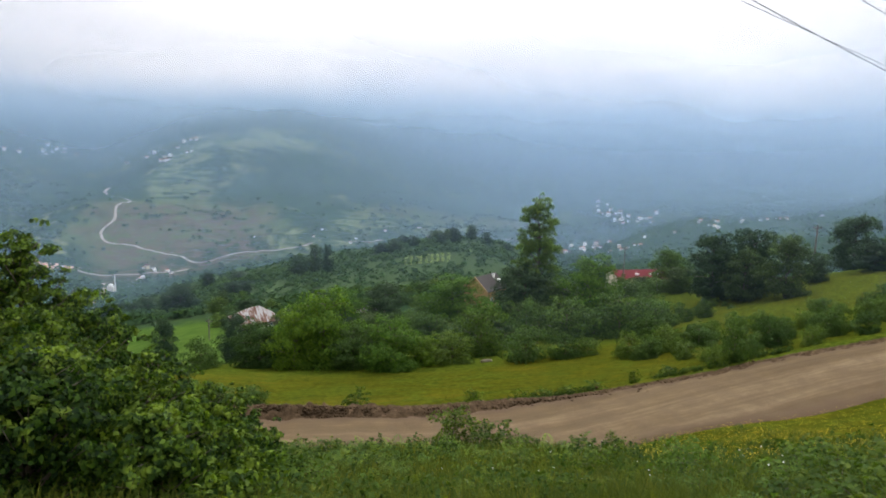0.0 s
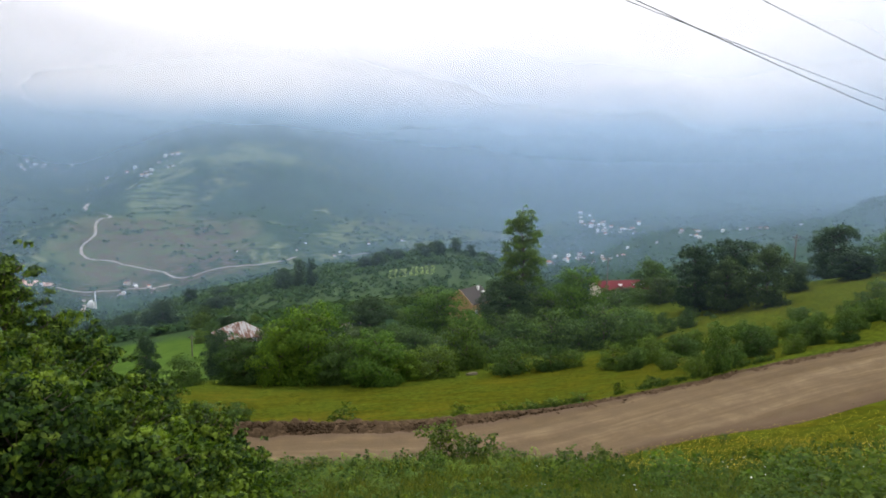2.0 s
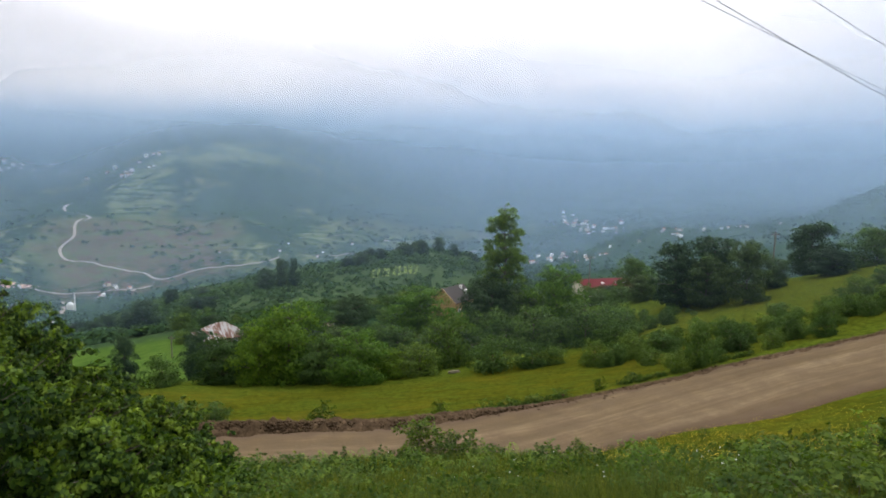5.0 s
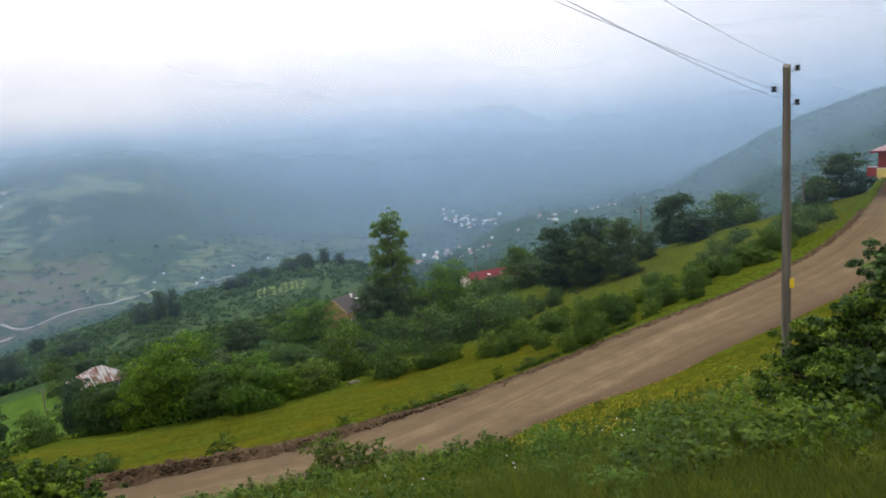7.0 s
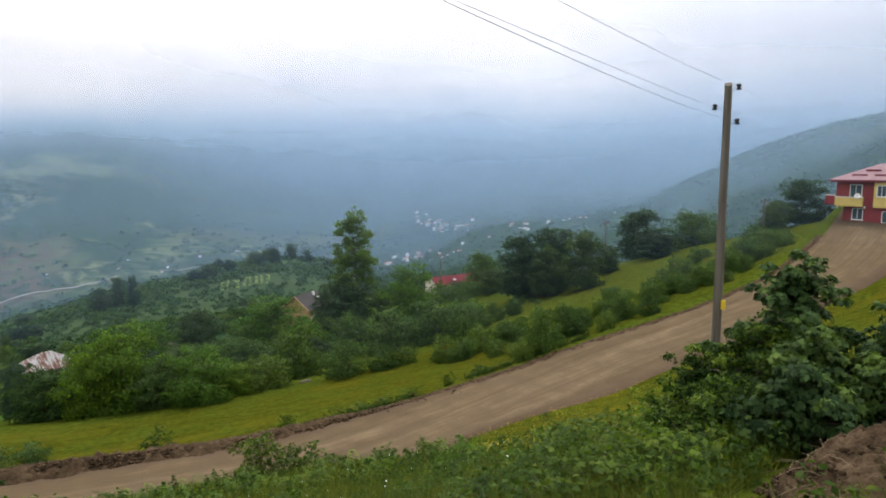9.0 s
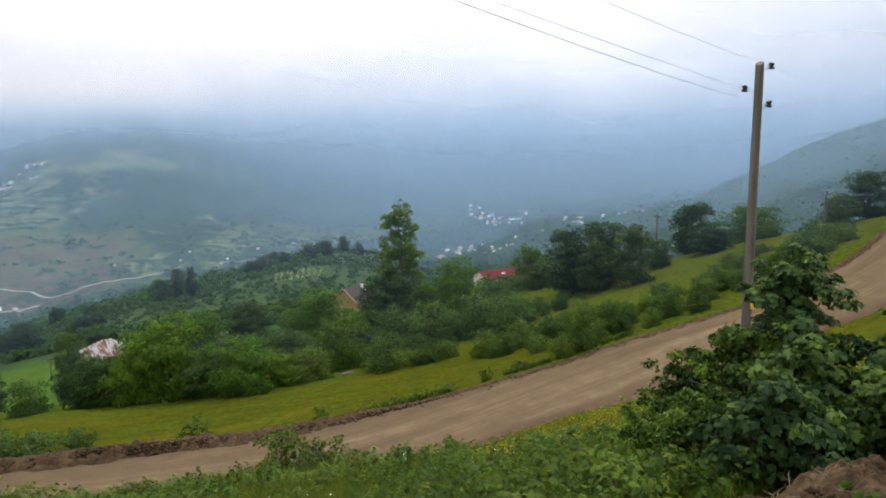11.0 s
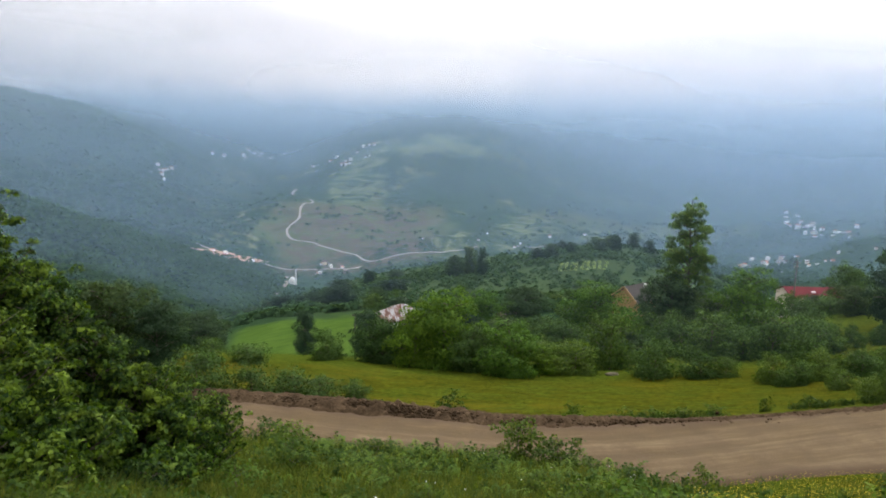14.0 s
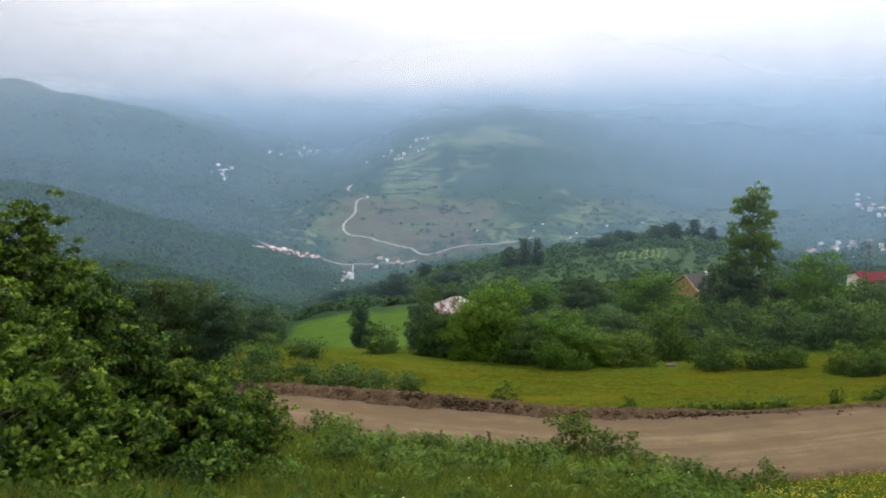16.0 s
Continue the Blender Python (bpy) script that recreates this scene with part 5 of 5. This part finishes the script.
for k, (off, drop, sag, slope) in enumerate([(0.3, 0.12, 0.00096, -0.0291), (-0.36, 0.70, 0.00045, 0.0067), (0.29, 1.15, 0.00129, -0.0026)]):
    foot = side * off
    top = hgt - drop
    hook = [(side * (0.1 * math.copysign(1, off))) + Vector((0, 0, top - 0.08)), side * (off * 0.55) + Vector((0, 0, top - 0.1)), side * (off * 0.75) + Vector((0, 0, top + 0.03)), foot + Vector((0, 0, top - 0.02))]
    v, f = tube([tuple(p) for p in hook], [0.014] * 4, 6)
    h = mesh_ob("hook", v, f, STEEL, True)
    h.parent = pole
    prof = [(-0.09, 0.03), (-0.08, 0.075), (-0.03, 0.08), (-0.015, 0.045), (0.015, 0.045), (0.03, 0.08), (0.08, 0.07), (0.1, 0.02)]
    v, f = tube([(foot.x, foot.y, top + z0) for z0, _ in prof], [r0 for _, r0 in prof], 12)
    ins = mesh_ob("insulator", v, f, STEEL, True)
    ins.parent = pole
    ins["label"] = "black spool insulator"
    for ang, length, c1, c2 in [(225.5, 42, slope, sag), (41, 60, -0.045, 0.0006)]:
        s = np.linspace(0, length, 30)
        wx = foot.x + s * math.cos(radians(ang))
        wy = foot.y + s * math.sin(radians(ang))
        v, f = tube(np.stack([wx, wy, top + c1 * s + c2 * s * s], -1), [0.0034] * 30, 5)
        w = mesh_ob("wire", v, f, CABLE, True)
        w.parent = pole
tagged(pole, "weathered wooden power pole with three black insulators", "utility pole")


def far_pole(x, y, h, lean=0.0):
    root = empty("utility_pole", (x, y, on_land(x, y, 0.3)))
    v, f = tube([(0, 0, 0), (lean * h, 0, h * 0.5), (lean * 2 * h, 0, h)], [0.16, 0.14, 0.11], 8)
    o = mesh_ob("post", v, f, WOOD, True)
    o.parent = root
    boxes("crossarm", WOOD, root, (-0.7, 0.7, -0.06, 0.06, h - 0.6, h - 0.45))
    for q in (-0.6, 0.0, 0.6):
        boxes("insulator", STEEL, root, (q - 0.06, q + 0.06, -0.06, 0.06, h - 0.45, h - 0.22), bevel=0.02)
    return tagged(root, "distant wooden power pole above the hedges", "utility pole", "distant power poles")


far_pole(60.3, 110, 9.5)
far_pole(73.4, 86.4, 6.5)
far_pole(43, 160, 13)
far_pole(-50, 143, 5.0)

# ---- roadside earth, stones and small growth ----
us = np.arange(-62, 70, 0.22)
nv = 15
bu, bv = np.meshgrid(us, np.linspace(0, 1, nv), indexing="ij")
byc, bzc = easy(bu, ROAD[:, 0], ROAD[:, 1]), easy(bu, ROAD[:, 0], ROAD[:, 2])
bs = (easy(bu + 1, ROAD[:, 0], ROAD[:, 1]) - easy(bu - 1, ROAD[:, 0], ROAD[:, 1])) / 2
bl = np.sqrt(1 + bs * bs)
tall_ = (0.19 + 0.38 * (1 - step(-2, 16, bu)) + 0.45 * np.exp(-((bu + 12) / 5.0) ** 2)) * (0.8 + 0.4 * grit(bu, bu * 0, 5.0, 3, 3))
wide = 1.5 + 1.6 * (1 - step(0, 18, bu))
off = halves(bu)[1] - 0.6 + bv * wide + 0.22 * grit(bu, bv * 0, 2.6, 9, 3)
bx, by = bu - off * bs / bl, byc + off / bl
lump = grit(bx, by, 0.55, 4, 3)
bz = np.maximum(land(bx, by), bzc + 0.02 * off - 0.14) + np.sin(np.pi * bv) ** 1.3 * tall_ * (1 + 0.4 * lump) - 0.1 * (bv > 0.97) - 0.08 * (bv < 0.03)
bz = bz + np.random.default_rng(2).normal(0, 0.09, bz.shape) * np.sin(np.pi * bv)
bank = mesh_ob("earth_bank", np.stack([bx, by, bz], -1).reshape(-1, 3), sheet(len(us), nv), EARTH, False)
tagged(bank, "ridge of loose brown earth pushed up along the road", "earth bank", kind="structure")


def rubble(name, cx, cy, spread_x, spread_y, count, smin, smax, mat, seed, label, height=None):
    """Many small angular lumps on the ground, in one mesh."""
    rng = np.random.default_rng(seed)
    x = cx + rng.normal(0, spread_x, count)
    y = easy(x, ROAD[:, 0], ROAD[:, 1]) + halves(x)[1] + cy + rng.normal(0, spread_y, count)
    z = land(x, y) if height is None else height(x, y)
    s = rng.uniform(smin, smax, count) ** 1.0
    cube = np.array([(-1, -1, -1), (1, -1, -1), (1, 1, -1), (-1, 1, -1), (-1, -1, 1), (1, -1, 1), (1, 1, 1), (-1, 1, 1)], float) * [0.5, 0.5, 0.38]
    v = cube[None] * s[:, None, None] * rng.uniform(0.55, 1.2, (count, 8, 1))
    a = rng.uniform(0, 6.28, count)
    c, sn = np.cos(a)[:, None], np.sin(a)[:, None]
    v = np.stack([v[..., 0] * c - v[..., 1] * sn, v[..., 0] * sn + v[..., 1] * c, v[..., 2]], -1) + np.stack([x, y, z + s * 0.12], -1)[:, None]
    f = np.array([(0, 3, 2, 1), (4, 5, 6, 7), (0, 1, 5, 4), (1, 2, 6, 5), (2, 3, 7, 6), (3, 0, 4, 7)])
    return tagged(mesh_ob(name, v.reshape(-1, 3), (f[None] + np.arange(count)[:, None, None] * 8).reshape(-1, 4), mat), label, "stones", kind="stuff")




def bank_z(x, y):
    tall = 0.19 + 0.38 * (1 - step(-2, 16, x)) + 0.45 * np.exp(-((x + 12) / 5.0) ** 2)
    mid = halves(x)[1] - 0.6 + 0.75 + 0.8 * (1 - step(0, 18, x))
    d = y - easy(x, ROAD[:, 0], ROAD[:, 1]) - mid
    return np.maximum(land(x, y), easy(x, ROAD[:, 0], ROAD[:, 2]) - 0.05) + 0.8 * tall * np.exp(-(d / 0.75) ** 2) - 0.02


rubble("clods", -14, 0.55, 13, 0.5, 3000, 0.07, 0.24, EARTH, 3, "brown clods of earth lying along the road bank", bank_z)


def mound_xy(u, v):
    """From the mound's own oval, -1 to 1 along and across, to the plan."""
    return 7.5 + 1.88 * u - 0.3 * v, 5.7 + 0.68 * u + 0.84 * v


def mound_u(x, y):
    """How far out in the mound's oval a place lies: 0 in the middle, 1 at the rim."""
    a, b = x - 7.5, y - 5.7
    return np.hypot((0.84 * a + 0.3 * b) / 1.783, (-0.68 * a + 1.88 * b) / 1.783)


def mound_z(x, y):
    return land(x, y) - 0.06 + 0.43 * np.clip(1 - np.clip(mound_u(x, y), 0, 1) ** 1.8, 0, 1)


# a heap of dug earth beside the camera
hu, hv = np.meshgrid(np.linspace(0, 1, 64), np.linspace(0, 2 * math.pi, 160), indexing="ij")
hx2, hy2 = mound_xy(hu * np.cos(hv), hu * np.sin(hv))
hz2 = land(hx2, hy2) - 0.08 + 0.43 * (1 - hu ** 1.8) * (1 + 0.3 * grit(hx2, hy2, 0.8, 2, 3)) + 0.15 * grit(hx2, hy2, 0.2, 6, 4) * (hu < 0.97)
heap = mesh_ob("dirt_mound", np.stack([hx2, hy2, hz2], -1).reshape(-1, 3), sheet(64, 160), EARTH, False)
tagged(heap, "mound of dug brown earth with dry roots", "mound")

rng = np.random.default_rng(31)
a, u = rng.uniform(0, 6.283, 700), np.sqrt(rng.uniform(0, 1, 700))
(cx, cy), cs = mound_xy(0.97 * u * np.cos(a), 0.97 * u * np.sin(a)), rng.uniform(0.012, 0.045, 700)
lumps = unit(rng.normal(0, 1, (700, 8, 3)) * 0.4 + np.array([(-1, -1, -1), (1, -1, -1), (1, 1, -1), (-1, 1, -1), (-1, -1, 1), (1, -1, 1), (1, 1, 1), (-1, 1, 1)], float)) * cs[:, None, None]
lumps = lumps + np.stack([cx, cy, mound_z(cx, cy) + cs * 0.3], -1)[:, None]
faces = np.array([(0, 3, 2, 1), (4, 5, 6, 7), (0, 1, 5, 4), (1, 2, 6, 5), (2, 3, 7, 6), (3, 0, 4, 7)])
o = mesh_ob("crumbled_earth", lumps.reshape(-1, 3), (faces[None] + np.arange(700)[:, None, None] * 8).reshape(-1, 4), EARTH)
o["kind"], o.parent = "stuff", heap
straws = []
for q in range(60):
    a, u, turn = rng.uniform(0, 6.283), math.sqrt(rng.uniform(0, 1)), rng.uniform(0, 6.283)
    p = np.array([*mound_xy(0.93 * u * math.cos(a), 0.93 * u * math.sin(a)), 0])
    p[2] = float(mound_z(p[0], p[1])) + 0.04
    way = np.array([math.cos(turn), math.sin(turn), rng.uniform(-0.1, 0.35)]) * rng.uniform(0.15, 0.5)
    straws.append(tube([p - way / 2, p + [0, 0, 0.03], p + way / 2], [0.003, 0.0035, 0.002], 4))
o = mesh_ob("dry_roots", *join(straws), STRAW)
o["kind"], o["label"], o.parent = "stuff", "pale dry roots and stalks", heap

rng = np.random.default_rng(12)
bm = bmesh.new()
bmesh.ops.create_icosphere(bm, subdivisions=3, radius=0.5)
for v in bm.verts:
    v.co *= 1 + 0.22 * noise.noise(v.co * 3.1)
    v.co.x *= 3.0
    v.co.y *= 0.9
    v.co.z *= 0.8
me = bpy.data.meshes.new("boulder")
bm.to_mesh(me)
bm.free()
me.materials.append(ROCK)
boulder = new("boulder", me)
boulder.matrix_world = pose(6.0, 83.5, on_land(6.0, 83.5, 0.0) + 0.1, 0, 0, 12) @ Matrix.Diagonal((0.55, 0.6, 0.7, 1))
tagged(boulder, "long pale boulder lying in the meadow grass", "boulder")

stake = empty("stake", (9.5, 37.5, on_land(9.5, 37.5, 0.2)))
v, f = tube([(0, 0, 0), (0.02, 0, 0.6), (0.05, 0.01, 1.35)], [0.05, 0.045, 0.04], 7)
o = mesh_ob("post", v, f, WOOD, True)
o.parent = stake
boxes("cap", WOOD, stake, (0.0, 0.1, -0.04, 0.06, 1.33, 1.36))
tagged(stake, "short weathered wooden stake in the grass", "stake")


def blades(count, az0, az1, r0, r1, length, width, seed, name, mat, label, mask=None, per=5):
    """Tufts of grass: a fan of narrow blades each, wider where they stand farther off."""
    rng = np.random.default_rng(seed)
    az = np.radians(rng.uniform(az0, az1, count))
    r = np.exp(rng.uniform(math.log(r0), math.log(r1), count))
    x, y = 2 + r * np.sin(az), 1 + r * np.cos(az)
    yc = easy(x, ROAD[:, 0], ROAD[:, 1])
    ok = np.where(y > yc, y - yc > halves(x)[1] + 1.8, yc - y > halves(x)[0] - 0.25 + 0.5 * grit(x, y, 2.0, 3, 2))
    ok &= mound_u(x, y) > 1.1
    if mask is not None:
        ok &= mask(x, y, rng)
    x, y, r = x[ok], y[ok], r[ok]
    n = len(x)
    root = np.stack([x, y, land(x, y) - 0.03], -1)[:, None].repeat(per, 1)
    a = rng.uniform(0, 6.28, (n, per))
    ln = length * rng.uniform(0.5, 1.3, (n, per)) * rng.uniform(0.6, 1.3, (n, 1))
    wd = width * np.clip(r / 12, 0.7, 2.6)[:, None]
    lean = rng.uniform(0.3, 1.3, (n, per))
    root = root + np.stack([rng.normal(0, 0.09, (n, per)), rng.normal(0, 0.09, (n, per)), 0 * a], -1) * np.clip(r / 14, 0.8, 5)[:, None, None]
    sx, sy = np.cos(a), np.sin(a)
    tip = root + np.stack([-sy * lean * ln, sx * lean * ln, ln], -1)
    v = np.stack([root - np.stack([sx * wd, sy * wd, 0 * a], -1), root + np.stack([sx * wd, sy * wd, 0 * a], -1), tip], 2).reshape(-1, 3)
    f = np.arange(len(v)).reshape(-1, 3)
    return tagged(mesh_ob(name, v, f, mat), label, "grass", kind="stuff")


blades(42000, -62, 58, 3.5, 48, 0.34, 0.012, 1, "slope_grass", GRASS, "long green and yellowish grass on the near slope")
blades(16000, -180, 180, 0.5, 30, 0.3, 0.014, 3, "hill_grass", GRASS, "green grass on the hillside around the path", mask=lambda x, y, rng: y < 2.0)
blades(6000, -35, 50, 50, 112, 0.10, 0.012, 2, "meadow_grass", MEADOW, "yellow-green meadow grass below the road", per=6)


def weedy(x, y, rng):
    return ((x > -2) | (y > 16)) & ((0.9 * grit(x, y, 1.7, 7, 2) + 0.7 * grit(x, y, 5.0, 4, 2) + rng.uniform(-0.4, 0.4, len(x)) - 1.6 * step(12, 20, x - 0.12 * y) * step(15, 22, np.hypot(x, y))) > 0.1 + 0.55 * (1 - step(2, 6, x)) * (1 - step(25, 32, np.hypot(x, y))) - 0.55 * (1 - step(8, 13, y)) * step(0, 3, x))


def weeds(count, r0, r1, seed, name, leaf, tallest, label, per=26, az0=-60, az1=52, verge=False):
    """Leafy weeds and ferns: upright stems with leaves set round them."""
    rng = np.random.default_rng(seed)
    az = np.radians(rng.uniform(az0, az1, count))
    r = np.exp(rng.uniform(math.log(r0), math.log(r1), count))
    x, y = 2 + r * np.sin(az), 1 + r * np.cos(az)
    if verge:
        x = rng.uniform(-38, 34, count)
        y = easy(x, ROAD[:, 0], ROAD[:, 1]) + halves(x)[1] + 1.6 + rng.exponential(0.7, count)
        ok = grit(x, y * 0, 5.0, 5, 2) > -0.35
    else:
        ok = (y < easy(x, ROAD[:, 0], ROAD[:, 1]) - halves(x)[0] - 0.4) & weedy(x, y, rng) & (mound_u(x, y) > 1.1)
    x, y = x[ok], y[ok]
    n = len(x)
    h = tallest * rng.uniform(0.35, 1.0, n)
    u = rng.uniform(0.1, 1.0, (n, per))
    a = rng.uniform(0, 6.28, (n, per))
    rad = 0.34 * h[:, None] * (1.15 - u) * rng.uniform(0.3, 1.0, (n, per)) + 0.03
    p = np.stack([x[:, None] + np.cos(a) * rad, y[:, None] + np.sin(a) * rad, land(x, y)[:, None] + u * h[:, None]], -1)
    nor = np.stack([np.cos(a) * 0.5, np.sin(a) * 0.5, 0.8 + 0 * a], -1)
    v, f, vn = leaves(p.reshape(-1, 3), nor.reshape(-1, 3), leaf, rng, aspect=0.5, spread=0.5)
    return tagged(mesh_ob(name, v, f, WEED, normals=vn), label, "weeds", kind="stuff")


weeds(3000, 4.5, 22, 4, "weeds", 0.09, 0.6, "tangled green weeds and ferns on the near slope", 34)
weeds(260, 4.5, 26, 9, "tall_weeds", 0.1, 1.0, "tall leafy green weeds standing above the grass", 40)
weeds(1900, 20, 42, 5, "ferns", 0.17, 1.0, "tall green ferns and nettles above the road", 26)
weeds(1500, 20, 42, 8, "verge_weeds", 0.13, 0.62, "bright green weeds along the outer road bank", 22, verge=True)


def flowers(count, az0, az1, r0, r1, size, seed, name, mat, label, lift):
    rng = np.random.default_rng(seed)
    az = np.radians(rng.uniform(az0, az1, count))
    r = rng.uniform(r0, r1, count)
    x, y = 2 + r * np.sin(az), 1 + r * np.cos(az)
    yc = easy(x, ROAD[:, 0], ROAD[:, 1])
    ok = np.where(y > yc, y - yc > halves(x)[1] + 1.5, yc - y > halves(x)[0] + 0.6) & (0.5 * grit(x, y, 7, 3, 2) + rng.uniform(-0.9, 0.9, len(x)) > -0.3)
    x, y = x[ok], y[ok]
    p = np.stack([x, y, land(x, y) + lift * rng.uniform(0.6, 1.2, len(x))], -1)
    v, f, vn = leaves(p, np.tile([[0, -0.3, 1.0]], (len(p), 1)), size, rng, aspect=0.95, spread=0.35)
    return tagged(mesh_ob(name, v, f, mat), label, "flowers", kind="stuff")


PETAL_Y = plain("yellow_petal", (0.62, 0.48, 0.03), 0.7, 0.15)
PETAL_W = plain("white_petal", (0.75, 0.75, 0.7), 0.7, 0.08)
flowers(26000, 14, 54, 20, 58, 0.032, 6, "yellow_flowers", PETAL_Y, "small yellow flowers sprinkled through the slope grass", 0.36)
flowers(110, -5, 40, 9, 38, 0.035, 7, "white_flowers", PETAL_W, "scattered small white flower heads among weeds", 0.6)


def fern(seed):
    """A fern: arching fronds round one foot, each with pairs of narrow leaflets."""
    rng = np.random.default_rng(seed)
    root = new("fern")
    for k in range(8):
        a, ln = k * 0.785 + rng.uniform(-0.3, 0.3), rng.uniform(0.55, 0.95)
        out, across = np.array([math.cos(a), math.sin(a), 0]), np.array([-math.sin(a), math.cos(a), 0])
        u = np.linspace(0.12, 1.0, 15)
        lean = rng.uniform(0.55, 0.85)
        rib = out * (u * lean * ln)[:, None] + np.array([0, 0, 1.0]) * (ln * (1.05 * u - 0.62 * u * u))[:, None]
        w = ln * 0.24 * np.sin(np.pi * np.clip(u * 0.85 + 0.12, 0, 1)) + 0.01
        vs, fs = [], []
        for side_ in (-1, 1):
            for p, wd in zip(rib, w):
                tip = p + across * side_ * wd + out * wd * 0.35 - np.array([0, 0, wd * 0.25])
                mid = p * 0.5 + tip * 0.5
                fs.append([len(vs), len(vs) + 1, len(vs) + 2, len(vs) + 3])
                vs += [p, mid + out * 0.022, tip, mid - out * 0.022]
        f = mesh_ob("frond", vs, fs, FERN)
        f.parent = root
    return tagged(root, "bright green fern with arching feathery fronds", "fern", "ferns on the slope")


FERNS = [fern(91 + k) for k in range(3)]
fresh.update(FERNS)
fr = random.Random(8)
rows = []
for cx, cy, sx, sy, n in [(4.6, 8.6, 1.0, 0.9, 16), (3.4, 7.3, 1.0, 0.5, 10), (5.3, 7.2, 0.8, 0.5, 9), (6.3, 10.2, 0.9, 1.0, 11), (0.8, 12.4, 1.6, 1.2, 7), (-0.5, 14.5, 2.0, 1.8, 18), (3.5, 13.0, 2.0, 1.8, 8), (-1.0, 30, 5.0, 5.0, 40), (7.8, 17, 1.8, 2.0, 6), (-3.0, 36.2, 4.5, 1.2, 30)]:
    for q in range(n):
        s = fr.uniform(0.75, 1.25) * (1.4 if cy > 25 else 0.8)
        rows.append((fr.gauss(cx, sx), fr.gauss(cy, sy), s, s))
rows = [r for r in rows if easy(r[0], ROAD[:, 0], ROAD[:, 1]) - r[1] > 5 and math.hypot(r[0] - 4, r[1] - 2) > 4.5]
stand(FERNS, rows, 21, 1.0, 1.0)
